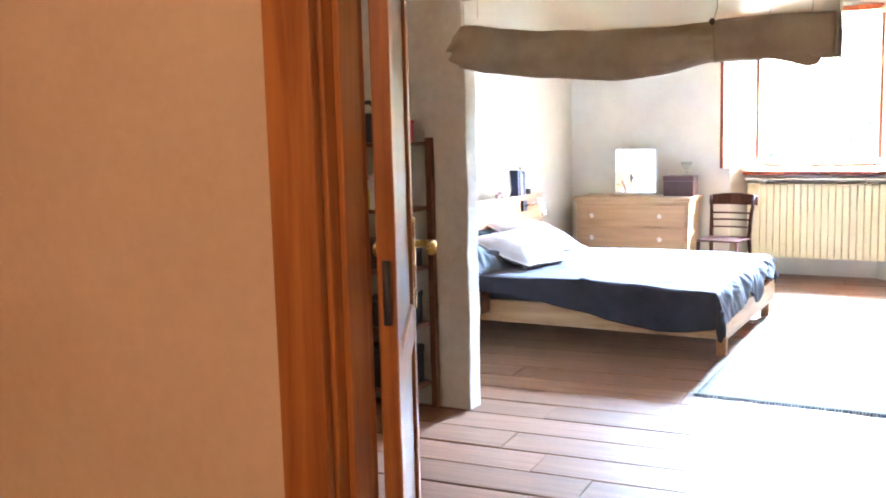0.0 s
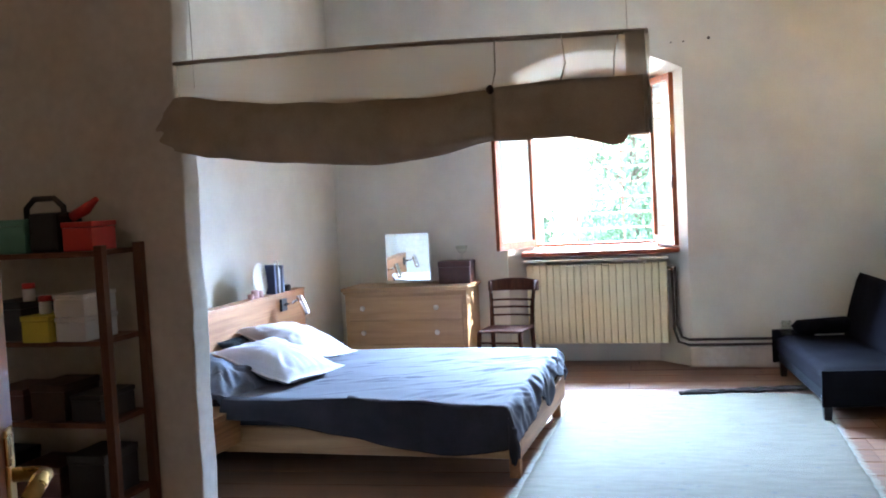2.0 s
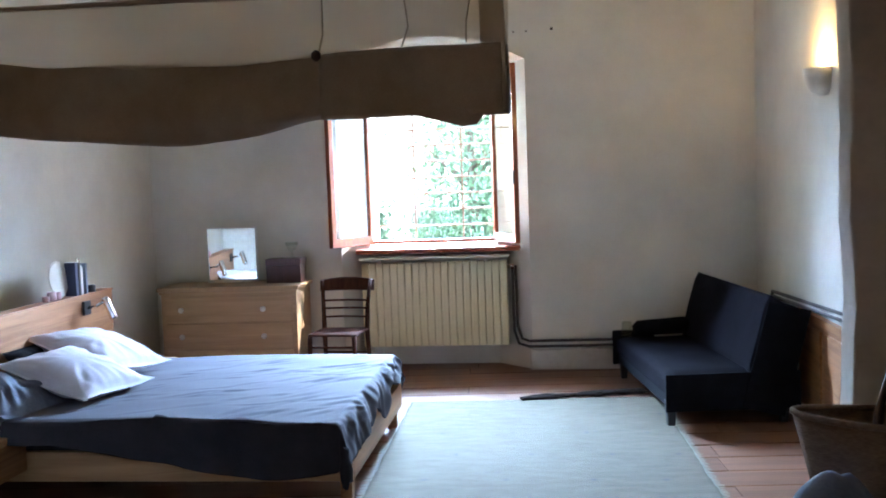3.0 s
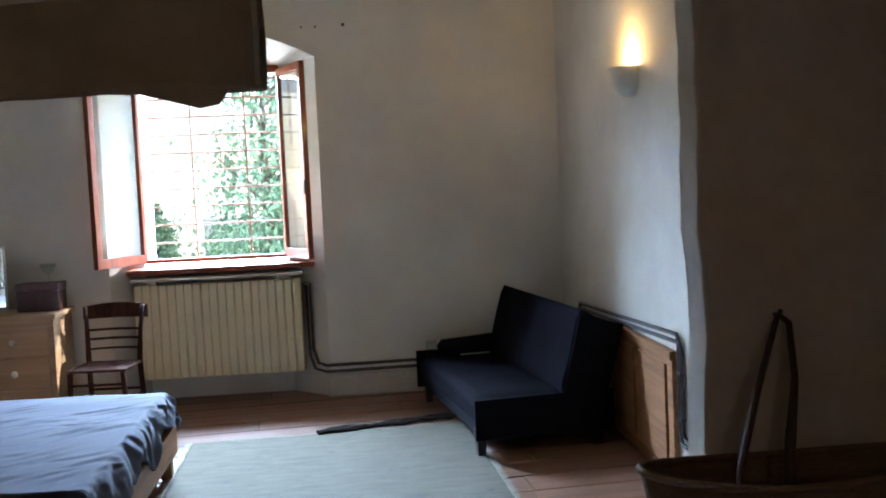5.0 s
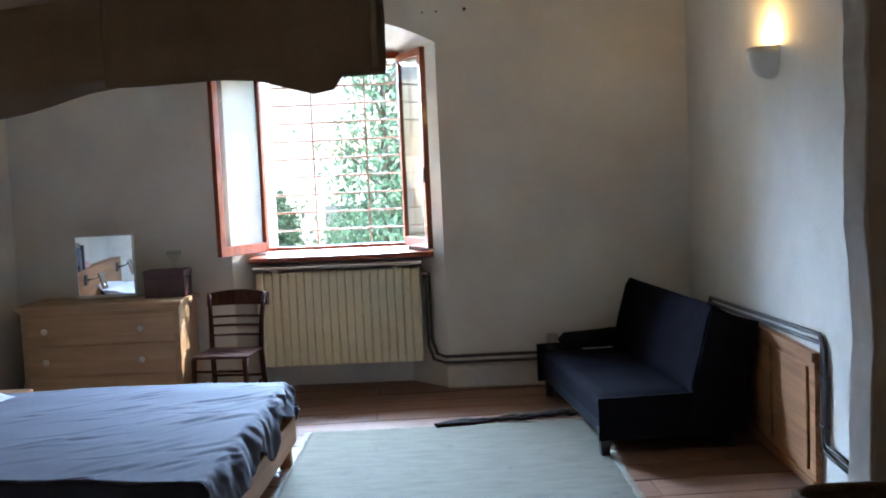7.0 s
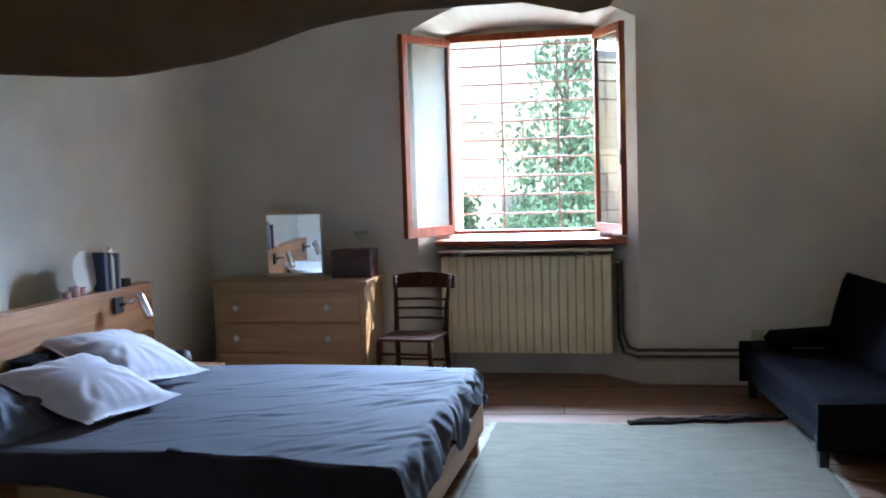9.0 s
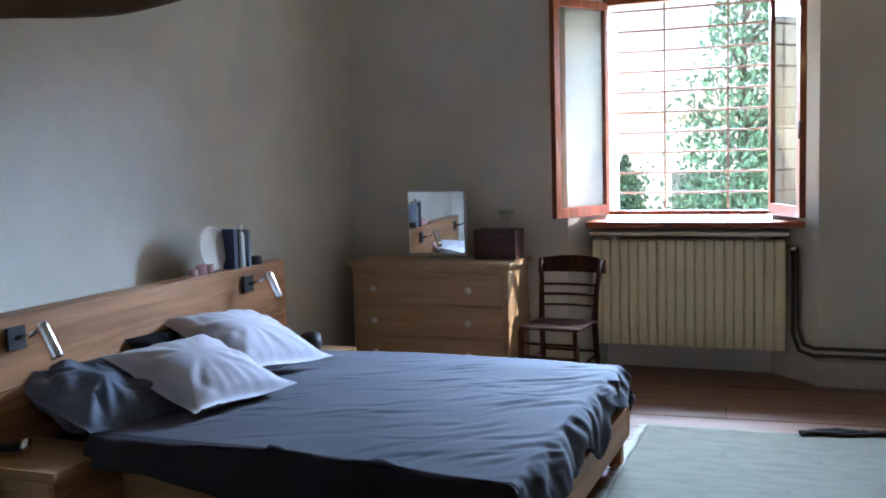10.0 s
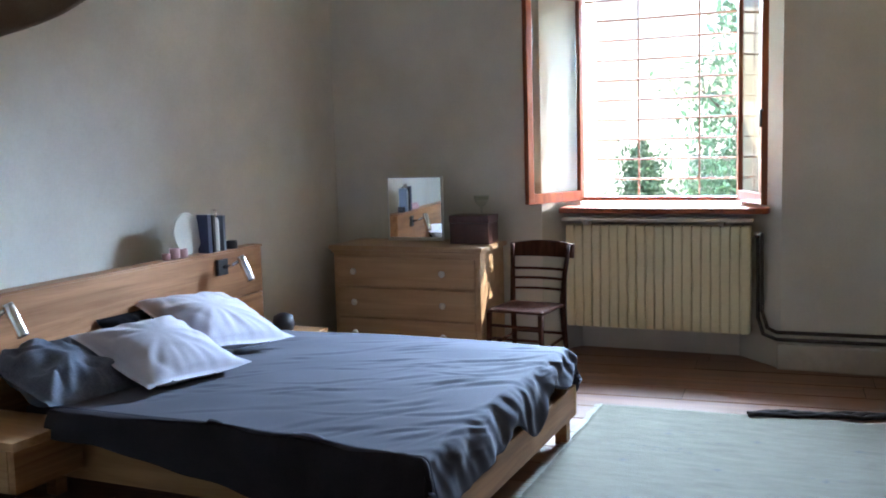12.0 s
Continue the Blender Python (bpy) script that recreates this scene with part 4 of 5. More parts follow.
table_mirror()
jb = thing("jewellery_box", -1.765, 7.77, 0.781, label="dark red wooden box on the chest of drawers", category="box")
part("box_body", boxed(-0.14, 0.14, -0.09, 0.09, 0, 0.140, bevel=0.004), BOX_WOOD, jb)
part("lid", boxed(-0.144, 0.144, -0.094, 0.094, 0.142, 0.192, bevel=0.006), BOX_WOOD, jb)
cg = thing("glass_goblet", -1.72, 7.80, 0.974, label="small clear glass goblet standing on the dark red box", category="glass")
part("bowl", lathe([(0.034, 0.0), (0.030, 0.004), (0.006, 0.010), (0.006, 0.050), (0.030, 0.065), (0.050, 0.10), (0.052, 0.125), (0.050, 0.125), (0.046, 0.10)], 20), PANE, cg, smooth=True)

# ---- chair ----


def chair():
    c = thing("bentwood_chair", -1.270, 7.38, 0, -5, label="dark bentwood chair with a slatted back in front of the radiator", category="chair")
    s = bmesh.new()
    box(s, -0.19, 0.19, -0.17, 0.19, 0.415, 0.437, 0.015)
    part("seat", s, DARK_WOOD, c, "worn round-cornered wooden seat")
    for sx in (-1, 1):
        b = bmesh.new()
        tube(b, [(sx * 0.185, 0.235, 0), (sx * 0.175, 0.195, 0.25), (sx * 0.172, 0.18, 0.42), (sx * 0.178, 0.20, 0.61), (sx * 0.195, 0.245, 0.80)], [0.015, 0.018, 0.019, 0.016, 0.013], 10)
        part("back_post", b, DARK_WOOD, c, smooth=True)
        f = bmesh.new()
        tube(f, [(sx * 0.195, -0.20, 0), (sx * 0.175, -0.175, 0.25), (sx * 0.17, -0.17, 0.415)], [0.013, 0.017, 0.018], 10)
        part("leg", f, DARK_WOOD, c, smooth=True)
        t = bmesh.new()
        tube(t, [(sx * 0.18, -0.18, 0.20), (sx * 0.176, 0.20, 0.22)], 0.009, 8)
        part("stretcher", t, DARK_WOOD, c, smooth=True)
    for y, z in ((-0.182, 0.26), (-0.180, 0.34), (0.195, 0.24)):
        t = bmesh.new()
        tube(t, [(-0.175, y, z), (0.0, y - 0.004, z), (0.175, y, z)], 0.009, 8)
        part("stretcher", t, DARK_WOOD, c, smooth=True)
    r = sheet(18, 3, lambda u, v: ((u - 0.5) * 0.430, 0.242 + 0.045 * (1 - (2 * u - 1) ** 2) + 0.012 * v, 0.715 + 0.085 * v + 0.020 * (1 - (2 * u - 1) ** 2) * v), 0.018)
    part("top_rail", r, DARK_WOOD, c, "broad curved top rail", smooth=False)
    for z, y, h in ((0.635, 0.205, 0.016), (0.575, 0.195, 0.016), (0.51, 0.187, 0.014)):
        r = sheet(14, 2, lambda u, v, z=z, y=y, h=h: ((u - 0.5) * 0.345, y + 0.035 * (1 - (2 * u - 1) ** 2), z + h * v), 0.012)
        part("slat", r, DARK_WOOD, c, "thin curved back slat")


chair()

# ---- sofa ----


def sofa():
    s = thing("sofa_bed", 1.018, 6.12, 0, 7.5, label="dark violet velvet sofa bed with black sides on the plank floor", category="sofa")
    part("base", boxed(0.02, 0.80, 0.03, 1.52, 0.11, 0.24, bevel=0.012), BLACK_CLOTH, s)
    for x, y in ((0.004, 0.012), (0.70, 0.02), (0.02, 1.46), (0.70, 1.46)):
        bm = bmesh.new()
        box(bm, x, x + 0.062, y, y + 0.062, 0.0, 0.16, 0.004)
        for v in bm.verts:
            if v.co.z < 0.05:
                v.co.x += (x + 0.031 - v.co.x) * 0.3
                v.co.y += (y + 0.031 - v.co.y) * 0.3
        part("leg", bm, BLACK, s)
    front, back, low = 0.0, 0.60, 0.20

    def seat_top(u, v):
        x, y = front + (back - front) * u, 0.014 + 1.51 * v
        e = min(1, 9 * u) ** 0.5 * min(1, 14 * v, 14 * (1 - v)) ** 0.5
        return (x, y, 0.285 + 0.042 * e - 0.010 * math.sin(math.pi * u) * math.sin(math.pi * v) + 0.004 * noise.noise(Vector((u * 3, v * 7, 3))))

    part("seat", sheet(28, 50, seat_top, 0.10), VELVET, s, "violet grey velvet seat cushion", smooth=True)
    part("seat_front", boxed(0.002, 0.10, 0.014, 1.52, low, 0.286, bevel=0.008), VELVET, s)
    part("end_panel", boxed(-0.006, 0.82, -0.008, 0.011, 0.095, 0.325, bevel=0.006), BLACK_CLOTH, s, "black cloth end panel")
    lean = pose(0.560, 0.0, 0.29, 0, 15, 0)
    bk = sheet(16, 50, lambda u, v: (-0.062 + 0.016 * (1 - min(1, 8 * u, 8 * (1 - u))) + 0.004 * noise.noise(Vector((u * 3, v * 6, 9))), 1.53 * v, 0.50 * u), 0.11)
    bmesh.ops.transform(bk, matrix=lean, verts=bk.verts[:])
    bmesh.ops.recalc_face_normals(bk, faces=bk.faces[:])
    part("backrest", bk, VELVET, s, "violet grey velvet backrest", smooth=True)
    bb = bmesh.new()
    box(bb, 0.055, 0.22, 0.0, 1.53, -0.20, 0.46, 0.03, m=lean)
    part("back_shell", bb, BLACK_CLOTH, s, "black cloth back")
    part("back_end", boxed(-0.055, 0.215, -0.012, -0.0005, -0.20, 0.465, bevel=0.005, m=lean), BLACK_CLOTH, s, "black cloth end of the back")
    part("far_end_panel", boxed(-0.02, 0.30, 1.53, 1.55, 0.10, 0.36, bevel=0.006), BLACK_CLOTH, s, "black cloth end panel")
    ar = bmesh.new()
    tube(ar, [(0.12, 1.42, 0.375), (0.15, 1.42, 0.39), (0.50, 1.42, 0.40), (0.53, 1.42, 0.40)], [0.035, 0.058, 0.066, 0.05], 16)
    part("arm_roll", ar, BLACK_CLOTH, s, "round black arm cushion", smooth=True)
    return s


sofa()
jar = thing("glass_jar", 0.90, 7.56, 0.330, label="clear glass jar standing on the sofa's arm end", category="jar")
part("jar_body", lathe([(0.035, 0), (0.040, 0.005), (0.040, 0.10), (0.035, 0.11), (0.032, 0.105), (0.034, 0.01)], 18), PANE, jar, smooth=True)

# ---- rug ----


def rug():
    r = thing("wool_rug", 0.17, 5.37, 0.002, label="worn pale blue-grey woven rug with faded motifs and cream edges", category="rug")

    def at(u, v):
        x = -0.83 + 1.72 * u
        y = -1.55 + (3.03 + 0.10 * u) * v
        z = 0.006 + 0.0035 * noise.noise(Vector((x * 3, y * 3, 0)))
        x += 0.012 * noise.noise(Vector((y * 3, u * 2, 1))) + (0.10 - 0.10 * v) * (u)
        return (x + 0.07 * (1 - v) * (1 - u), y + 0.010 * noise.noise(Vector((x * 4, v, 8))), max(z, 0.003))

    part("weave", sheet(50, 90, at, 0.004), RUG, r, smooth=True)
    for k in range(16):
        rnd = random.Random(70 + k)
        v0, u0, n = rnd.uniform(0.03, 0.95), rnd.uniform(0.02, 0.7), rnd.randint(3, 9)
        band = bmesh.new()
        for q in range(n):
            p = at(u0 + q * 0.032, v0)
            wd, dp = rnd.uniform(0.010, 0.022), rnd.uniform(0.004, 0.009)
            band.faces.new([band.verts.new((p[0] + a, p[1] + c, 0.0125)) for a, c in ((-wd, 0), (0, -dp), (wd, 0), (0, dp))])
        tagged(part("worn_stripe", band, RUG_MARK, r, "short worn woven stripe"), kind="stuff")
    rnd = random.Random(12)
    for u in (0.0, 1.0):
        e = bmesh.new()
        for k in range(120):
            v = (k + 0.5) / 120
            p = at(u, v)
            l = rnd.uniform(0.018, 0.034)
            dx = -l if u == 0 else l
            dy = rnd.uniform(-0.008, 0.008)
            vs = [e.verts.new(q) for q in ((p[0] - dx * 0.5, p[1] - 0.010, 0.012), (p[0] + dx, p[1] - 0.006 + dy, 0.006), (p[0] + dx, p[1] + 0.006 + dy, 0.006), (p[0] - dx * 0.5, p[1] + 0.010, 0.012))]
            e.faces.new(vs)
        tagged(part("edging", e, RUG_EDGE, r, "cream wool edge tufts"), kind="stuff")
    e = bmesh.new()
    for k in range(110):
        p = at((k + 0.5) / 110, 0)
        vs = [e.verts.new(q) for q in ((p[0] - 0.006, p[1] + 0.01, 0.011), (p[0] + 0.006, p[1] + 0.01, 0.011), (p[0] + rnd.uniform(0, 0.01), p[1] - rnd.uniform(0.012, 0.03), 0.003), (p[0] - rnd.uniform(0, 0.01), p[1] - 0.016, 0.003))]
        e.faces.new(vs)
    tagged(part("fringe", e, FRINGE, r, "short dark end fringe"), kind="stuff")
    for cx, cy in [(x, y) for y in (-1.2, -0.75, -0.3, 0.15, 0.6, 1.05) for x in (-0.5, -0.08, 0.36, 0.72)]:
        cx += 0.12 if round((cy + 1.2) / 0.45) % 2 else 0
        d = bmesh.new()
        ring = []
        for q in range(16):
            a = q * math.pi / 8
            w = 0.040 if q % 4 == 0 else (0.012 if q % 2 else 0.024)
            ring.append(d.verts.new((cx + w * math.cos(a), cy + 0.75 * w * math.sin(a), 0.0122)))
        d.faces.new(ring)
        part("motif", d, RUG_MARK, r, "small faded woven motif")


rug()
fr = thing("dark_scarf", 0.55, 6.99, 0.002, 14, label="dark twisted woollen strip lying along the rug's end", category="scarf")
fb = bmesh.new()
for k in range(3):
    rnd = random.Random(50 + k)
    pts = [(-0.45 + 0.045 * n + rnd.uniform(-0.01, 0.01), 0.022 * (k - 1) + 0.030 * math.sin(n * 0.9 + k * 2.1) * (0.4 + 0.03 * n), 0.010 + 0.008 * abs(math.sin(n * 1.3 + k))) for n in range(21)]
    tube(fb, pts, [rnd.uniform(0.007, 0.017) * (0.6 if n in (0, 20) else 1) for n in range(21)], 8)
part("strip", fb, FRINGE, fr, smooth=True)

# ---- shelf unit by the partition ----


def shelf_unit():
    s = thing("shelf_unit", -2.18, 2.95, 0, label="reddish wooden open shelves full of boxes beside the partition", category="shelf unit")
    x0, x1, y0, y1 = -0.42, 0.43, -0.14, 0.14
    for x in (x0, x1 - 0.035):
        for y in (y0, y1 - 0.035):
            part("post", boxed(x, x + 0.035, y, y + 0.035, 0, 1.425, bevel=0.003), SHELF_WOOD, s)
    for z in (0.12, 0.44, 0.74, 1.05, 1.385):
        part("shelf", boxed(x0 + 0.036, x1 - 0.036, y0, y1, z, z + 0.02, bevel=0.002), SHELF_WOOD, s)


shelf_unit()


def crate(name, x, y, z, w, d, h, mat, label, category="box", turn=0):
    c = thing(name, x, y, z, turn, label=label, category=category)
    part("box_body", boxed(-w / 2, w / 2, -d / 2, d / 2, 0, h * 0.8, bevel=0.004), mat, c)
    part("lid", boxed(-w / 2 - 0.003, w / 2 + 0.003, -d / 2 - 0.003, d / 2 + 0.003, h * 0.8 + 0.001, h, bevel=0.004), mat, c)


SH = (0.141, 0.461, 0.761, 1.071, 1.406)
crate("card_box", -2.16, 2.92, SH[4], 0.12, 0.17, 0.13, TEAL, "green and white cardboard box on the top shelf")
crate("red_box", -1.875, 2.92, SH[4], 0.13, 0.15, 0.11, RED, "red box on the top shelf")
bag = thing("black_case", -2.03, 2.93, SH[4], label="black case with an arched carrying handle", category="case")
part("case_body", boxed(-0.065, 0.065, -0.08, 0.08, 0, 0.15, bevel=0.015), BLACK, bag)
hb = bmesh.new()
tube(hb, [(-0.13, 0, 0.13), (-0.13, 0, 0.17), (-0.09, 0, 0.205), (0.0, 0, 0.205), (0.04, 0, 0.17), (0.04, 0, 0.14)], 0.012, 10)
part("handle", hb, BLACK, bag, smooth=True)
rk = thing("red_spray_gun", -1.90, 2.94, SH[4] + 0.11, label="red plastic nozzle lying on the red box", category="spray nozzle")
rb = bmesh.new()
tube(rb, [(-0.06, 0, 0.02), (0.0, 0, 0.045), (0.055, 0, 0.085)], [0.020, 0.022, 0.010], 10)
part("nozzle", rb, RED, rk, smooth=True)
crate("clear_drawer_box", -1.90, 2.90, SH[3], 0.13, 0.2, 0.09, WHITE, "pale plastic drawer box")
crate("clear_drawer_box", -1.90, 2.90, SH[3] + 0.092, 0.13, 0.2, 0.085, WHITE, "pale plastic drawer box on another")
crate("yellow_box", -2.04, 2.88, SH[3], 0.12, 0.2, 0.10, YELLOW, "yellow and white card box")
crate("dark_box", -2.22, 2.93, SH[3], 0.16, 0.2, 0.15, BLACK, "black box on the shelf")
for k, xx in enumerate((-2.12, -2.05, -1.985)):
    j = thing("jar", xx, 2.86, SH[3] + 0.101 if k else SH[3] + 0.151, label="small jar with a red lid", category="jar", group="jars with red lids")
    part("jar_body", lathe([(0.022, 0), (0.024, 0.004), (0.024, 0.042), (0.020, 0.048)], 14), WHITE, j, smooth=True)
    part("lid", lathe([(0.025, 0.048), (0.025, 0.066), (0.022, 0.069)], 14), RED, j, smooth=True)
for z, items in ((SH[2], ((-1.88, 0.13, 0.10, BLACK), (-2.05, 0.15, 0.14, LEATHER), (-2.24, 0.16, 0.12, BOX_WOOD))), (SH[1], ((-1.90, 0.16, 0.17, BLACK), (-2.12, 0.2, 0.12, BOX_WOOD), (-2.36, 0.16, 0.15, BLACK))), (SH[0], ((-1.92, 0.2, 0.2, BLACK), (-2.2, 0.24, 0.18, BOX_WOOD)))):
    for xx, w, h, mat in items:
        crate("storage_box", xx, 2.94, z, w, 0.22, h, mat, "dark storage box on the open shelves")

# ---- bag on the partition ----


def straw_bag():
    b = thing("straw_bag", 1.31, 2.89, 0.50, label="woven straw bag hanging by brown leather straps from a hook", category="bag")
    n = 30
    rows = [(0.19, 0.07, 0.0), (0.24, 0.095, 0.03), (0.29, 0.115, 0.20), (0.335, 0.125, 0.375), (0.328, 0.118, 0.377), (0.28, 0.105, 0.20), (0.23, 0.085, 0.04)]
    bm = bmesh.new()
    g = [[bm.verts.new((a * math.cos(2 * math.pi * k / n), c * math.sin(2 * math.pi * k / n), z + 0.012 * math.cos(4 * math.pi * k / n) * (z > 0.3))) for k in range(n)] for a, c, z in rows]
    for p, q in zip(g, g[1:]):
        for k in range(n):
            bm.faces.new((p[k], p[(k + 1) % n], q[(k + 1) % n], q[k]))
    bm.faces.new(list(reversed(g[0])))
    bm.faces.new(g[-1])
    part("basket", bm, WICKER, b, smooth=True)
    rim = bmesh.new()
    tube(rim, [(0.333 * math.cos(2 * math.pi * k / 36), 0.123 * math.sin(2 * math.pi * k / 36), 0.378 + 0.012 * math.cos(4 * math.pi * k / 36)) for k in range(37)], 0.009, 8)
    part("rim", rim, WICKER, b, "rolled straw rim", smooth=True)
    for y, xa, xb in ((-0.085, -0.145, -0.035), (0.060, -0.085, 0.020)):
        s = bmesh.new()
        tube(s, [(xa - 0.01, y, 0.28), (xa, y * 0.95, 0.40), (xa * 0.5 + 0.01, y * 0.4 + 0.04, 0.56), (0.016, 0.095, 0.672), (0.032, 0.112, 0.69), (0.048, 0.095, 0.672), (xb * 0.5 + 0.035, y * 0.4 + 0.04, 0.56), (xb, y * 0.95, 0.40), (xb, y, 0.28)], 0.0080, 8)
        part("strap", s, LEATHER, b, "brown leather strap", smooth=True)
    h = bmesh.new()
    tube(h, [(0.032, 0.208, 0.70), (0.032, 0.112, 0.685), (0.032, 0.100, 0.70)], 0.006, 8)
    part("hook", h, IRON, b, "small iron hook", smooth=True)


straw_bag()
st = thing("stool", 1.0, 2.60, 0, label="plain dark wooden stool under the straw bag", category="stool")
part("seat", boxed(-0.17, 0.17, -0.15, 0.15, 0.56, 0.59, bevel=0.006), DARK_WOOD, st)
for sx in (-1, 1):
    for sy in (-1, 1):
        part("leg", boxed(sx * 0.14 - 0.018, sx * 0.14 + 0.018, sy * 0.12 - 0.018, sy * 0.12 + 0.018, 0, 0.56, bevel=0.003), DARK_WOOD, st)
dn = thing("folded_jeans", 1.0, 2.60, 0.591, label="crumpled blue denim heaped on the stool", category="clothes")


def heap(u, v):
    a, r = u * 2 * math.pi, v
    h = 0.22 * (1 - r ** 2.5)
    w = 0.025 * noise.noise(Vector((math.cos(a) * r * 3, math.sin(a) * r * 3, 2)))
    return (0.15 * r * math.cos(a), 0.13 * r * math.sin(a), max(0.0, h + w * (1 - r)))


dm = sheet(28, 10, heap)
bmesh.ops.remove_doubles(dm, verts=dm.verts[:], dist=0.001)
part("denim", dm, DENIM, dn, smooth=True)

# ---- corner beside the bed ----


def corner_pile():
    t = thing("low_stool", -2.56, 4.09, 0, label="low dark wooden stool beside the headboard", category="stool")
    part("seat", boxed(-0.18, 0.18, -0.17, 0.17, 0.12, 0.15, bevel=0.004), DARK_WOOD, t)
    for sx in (-1, 1):
        for sy in (-1, 1):
            part("leg", boxed(sx * 0.15 - 0.015, sx * 0.15 + 0.015, sy * 0.14 - 0.015, sy * 0.14 + 0.015, 0, 0.12), DARK_WOOD, t)
    rnd = random.Random(9)
    z = 0.151
    for k in range(7):
        h = rnd.uniform(0.022, 0.034)
        b = thing("magazine", -2.56 + rnd.uniform(-0.02, 0.02), 4.115 + rnd.uniform(-0.02, 0.02), z, rnd.uniform(-9, 9), label="large worn book in a stack beside the bed", category="book", group="stacked books")
        mat = (GREYBLUE, WHITE, BOX_WOOD, NAVY, WHITE, GREYBLUE, WHITE)[k]
        part("cover", boxed(-0.15, 0.15, -0.11, 0.11, 0, 0.003), mat, b)
        part("paper_block", boxed(-0.146, 0.146, -0.107, 0.107, 0.003, h - 0.003), WHITE, b)
        part("back_cover", boxed(-0.15, 0.15, -0.11, 0.11, h - 0.003, h), mat, b)
        z += h + 0.0005
    tw = thing("towel", -2.56, 4.13, z, 8, label="folded pale striped towel on the stacked books", category="towel")
    for k in range(3):
        def fold(u, v, k=k):
            x, y = (u - 0.5) * 0.30, (v - 0.5) * 0.22
            e = (1 - abs(2 * u - 1) ** 4) * (1 - abs(2 * v - 1) ** 4)
            return (x * (1 - 0.03 * k), y, 0.001 + 0.034 * k + 0.030 * e ** 0.6 + 0.010 * noise.noise(Vector((u * 4, v * 4, k))) * e)
        bm = sheet(20, 16, fold)
        thicken(bm, 0.008)
        part("fold", bm, TOWEL, tw, smooth=True)


corner_pile()


def flower_pot():
    p = thing("wicker_pot", -2.85, 4.19, 0, label="tall woven pot holder with a dark pot in the corner", category="plant pot")
    part("stand", lathe([(0.055, 0), (0.06, 0.02), (0.05, 0.25), (0.055, 0.42), (0.06, 0.44)], 20), BOX_WOOD, p, smooth=True)
    part("basket", lathe([(0.05, 0.442), (0.06, 0.46), (0.075, 0.60), (0.085, 0.66), (0.080, 0.66), (0.068, 0.60)], 24), WICKER, p, smooth=True)
    part("soil", lathe([(0.066, 0.61), (0.074, 0.635), (0.03, 0.65)], 18), BLACK_CLOTH, p)
    s = bmesh.new()
    tube(s, [(0.0, 0.0, 0.63), (-0.02, 0.0, 0.70), (-0.05, -0.01, 0.78)], [0.010, 0.012, 0.004], 8)
    part("stem", s, BARK, p, smooth=True)


flower_pot()

# marks on the window wall
for xx, zz, r in ((0.40, 2.71, 0.013), (0.20, 2.70, 0.008), (0.10, 2.70, 0.007)):
    nl = thing("wall_plug", xx, 7.999, zz, label="small dark nail hole in the plaster", category="nail")
    k = lathe([(r, 0), (r, 0.004), (r * 0.5, 0.006)], 10)
    bmesh.ops.transform(k, matrix=pose(0, 0, 0, 90, 0, 0), verts=k.verts[:])
    part("plug", k, IRON, nl)

# ---- outside ----
structure("ground", boxed(-400, 400, 8.76, 900, -3.2, -3.0), GROUND_DRY, "dry grassy ground below the window")


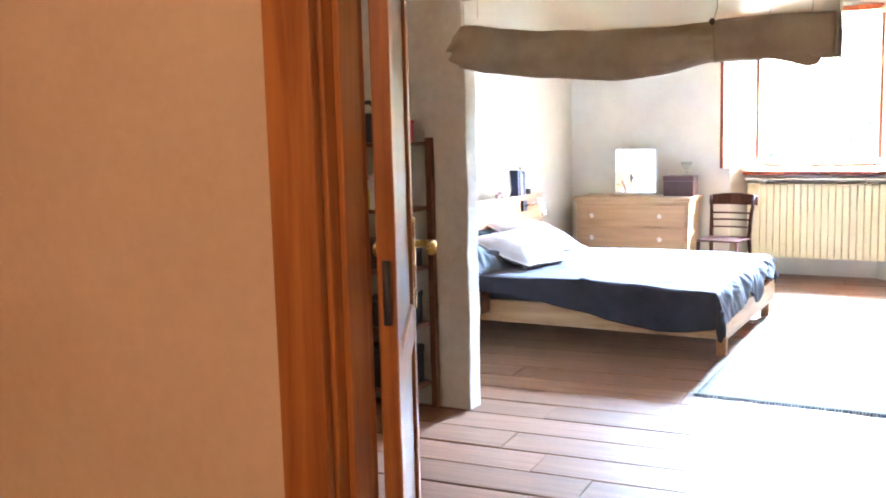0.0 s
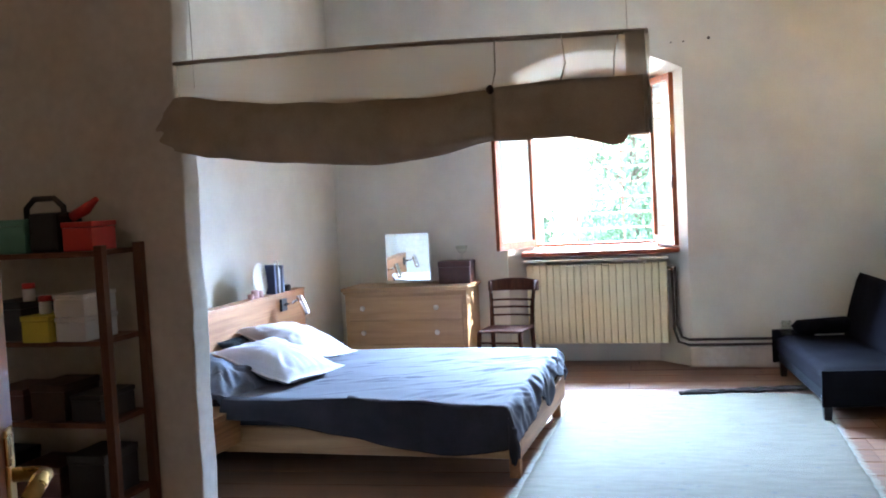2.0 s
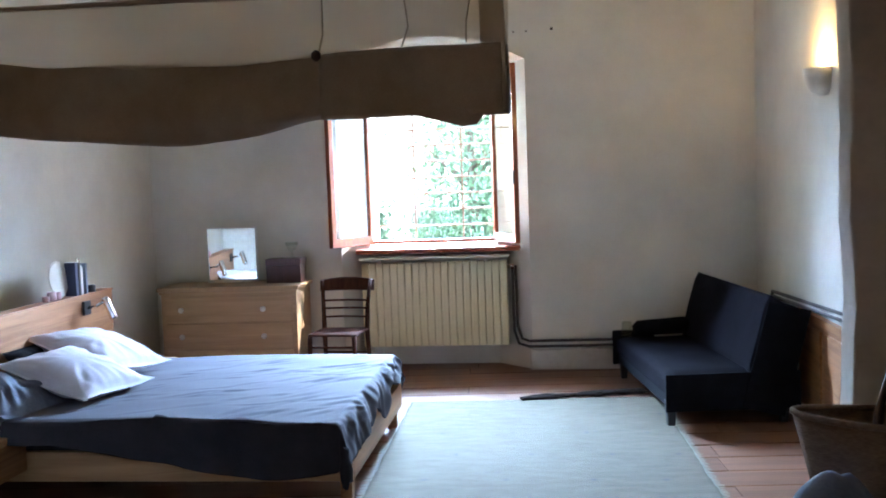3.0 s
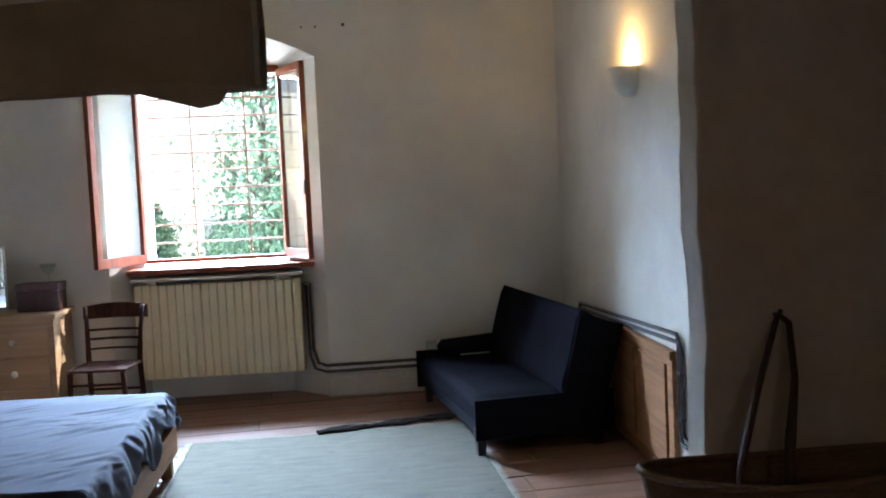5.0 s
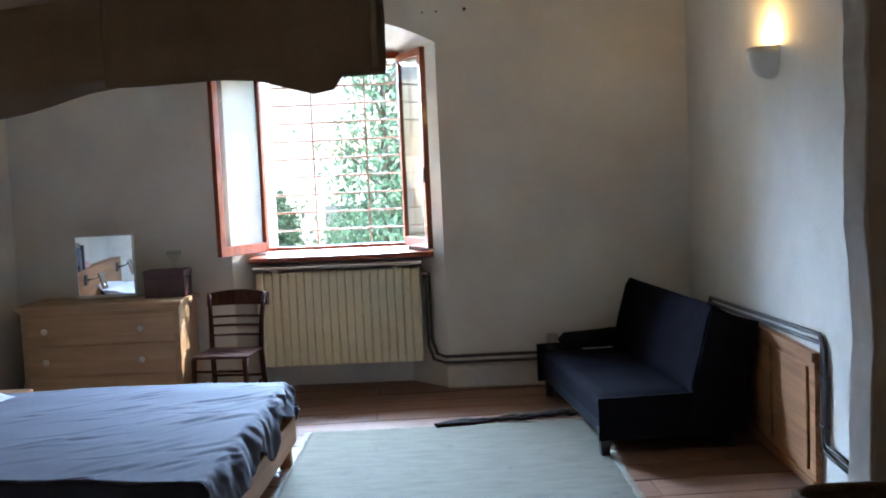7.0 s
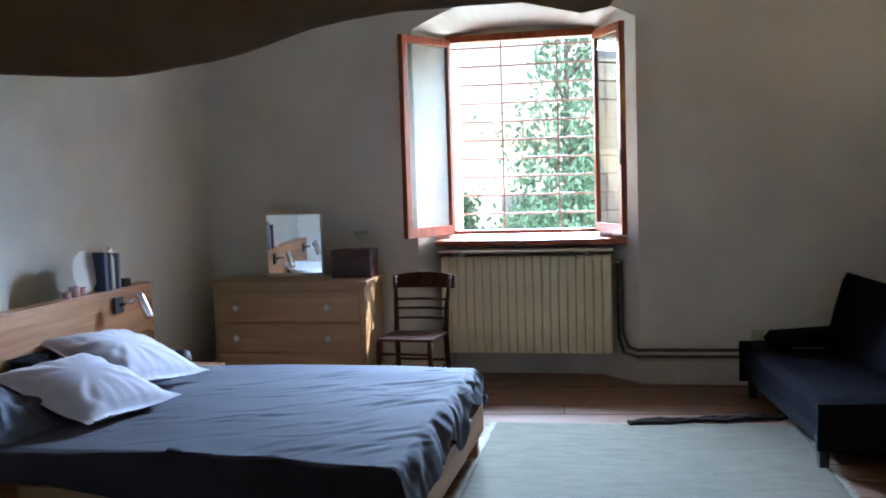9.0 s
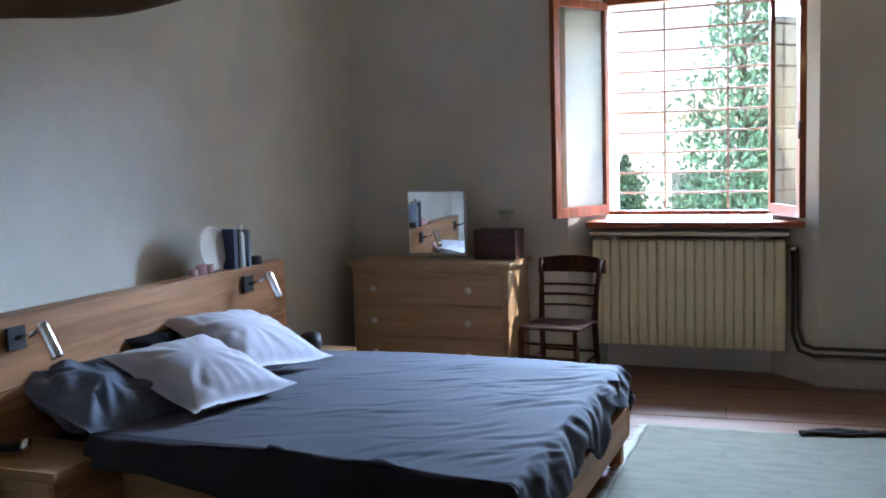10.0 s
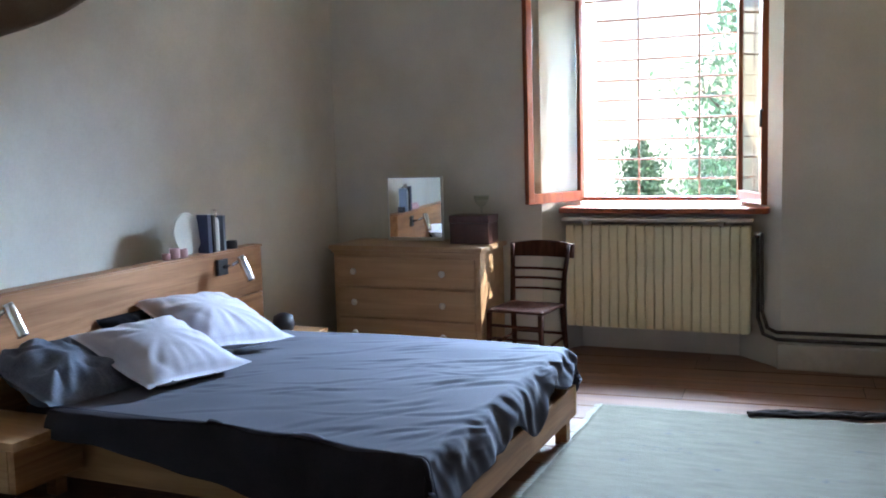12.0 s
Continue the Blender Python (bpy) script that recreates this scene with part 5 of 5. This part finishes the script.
def tree(x, y, z, h, spread, seed):
    rnd = random.Random(seed)
    t = thing("tree", x, y, z, label="broad leafy green tree in the sun beyond the window", category="tree", group="trees outside")
    tr = bmesh.new()
    tube(tr, [(0, 0, 0), (0.05, 0.02, h * 0.3), (-0.04, 0, h * 0.6), (0, 0, h * 0.92)], [0.16, 0.12, 0.07, 0.02], 10)
    limbs = []
    for k in range(12):
        a, zz = rnd.uniform(0, 6.28), h * rnd.uniform(0.3, 0.85)
        r = spread * rnd.uniform(0.5, 0.95) * (1.05 - zz / h * 0.6)
        e = Vector((r * math.cos(a), r * math.sin(a), zz + h * rnd.uniform(0.02, 0.14)))
        tube(tr, [(0, 0, zz), e * 0.5 + Vector((0, 0, zz * 0.5 + 0.05)), e], [0.05, 0.03, 0.01], 6)
        limbs.append(e)
    part("trunk", tr, BARK, t, smooth=True)
    v, f = [], []
    for k in range(7000):
        if rnd.random() < 0.75:
            c = rnd.choice(limbs) * rnd.uniform(0.55, 1.05)
            p = c + Vector([rnd.gauss(0, spread * 0.16) for _ in range(3)])
        else:
            zz = rnd.uniform(0.35, 1.0)
            a = rnd.uniform(0, 6.28)
            r = spread * (1.0 - zz) ** 0.6 * rnd.random() ** 0.5
            p = Vector((r * math.cos(a), r * math.sin(a), h * zz))
        s = rnd.uniform(0.035, 0.085)
        q = Euler((rnd.uniform(0, 6.3), rnd.uniform(0, 6.3), rnd.uniform(0, 6.3))).to_matrix()
        b = len(v)
        v += [tuple(p + q @ Vector(o)) for o in ((-s, 0, 0), (0, -s * 0.5, s * 0.15), (s, 0, 0), (0, s * 0.5, s * 0.15))]
        f.append((b, b + 1, b + 2, b + 3))
    me = bpy.data.meshes.new("crown")
    me.from_pydata(v, [], f)
    me.materials.append(LEAF)
    cr = new("crown", me)
    cr.parent = t
    tagged(cr, kind="stuff", label="sunlit green leaves")


tree(-0.95, 17.0, -3.0, 7.8, 1.45, 1)
tree(-4.15, 24.0, -3.0, 4.4, 0.9, 2)

structure("terrace_wall", boxed(-3.4, 20, 26.0, 26.4, -3.0, 0.95), STONE_PALE, "long pale stone terrace wall beyond the trees")
for k, (yy, zz) in enumerate(((20.5, 0.62), (22.0, 0.82))):
    hg = thing("hedge", -0.9, yy, -3.0, label="low clipped green hedge on the terrace", category="hedge", group="hedges outside")
    rnd = random.Random(30 + k)
    v, f = [], []
    for q in range(3500):
        p = Vector((rnd.uniform(-1.9, 3.0), rnd.gauss(0, 0.25), rnd.uniform(2.0, 3.0 + zz + 0.12 * noise.noise(Vector((q * 0.1, 0, 0))))))
        sz = rnd.uniform(0.04, 0.09)
        rot = Euler((rnd.uniform(0, 6.3), rnd.uniform(0, 6.3), rnd.uniform(0, 6.3))).to_matrix()
        b = len(v)
        v += [tuple(p + rot @ Vector(o)) for o in ((-sz, 0, 0), (0, -sz * 0.5, 0), (sz, 0, 0), (0, sz * 0.5, 0))]
        f.append((b, b + 1, b + 2, b + 3))
    me = bpy.data.meshes.new("leaves")
    me.from_pydata(v, [], f)
    me.materials.append(LEAF)
    lv = new("leaves", me)
    lv.parent = hg
    tagged(lv, kind="stuff", label="small green leaves")
    part("stem_base", boxed(-1.8, 2.9, -0.2, 0.2, 0, 2.1), BARK, hg)
structure("hill", sheet(40, 10, lambda u, v: (-200 + 400 * u, 60 + 200 * v, -3 + (10 + 5 * math.sin(u * 7)) * math.sin(v * 1.6) + 2 * noise.noise(Vector((u * 9, v * 5, 1))))), mottled("hazy hillside", (0.28, 0.32, 0.26), (0.42, 0.45, 0.37), scale=0.05, fine=0.8, rough=0.95), "pale hillside in bright haze", smooth=True)

floor_planks(bpy.data.objects["floor"])
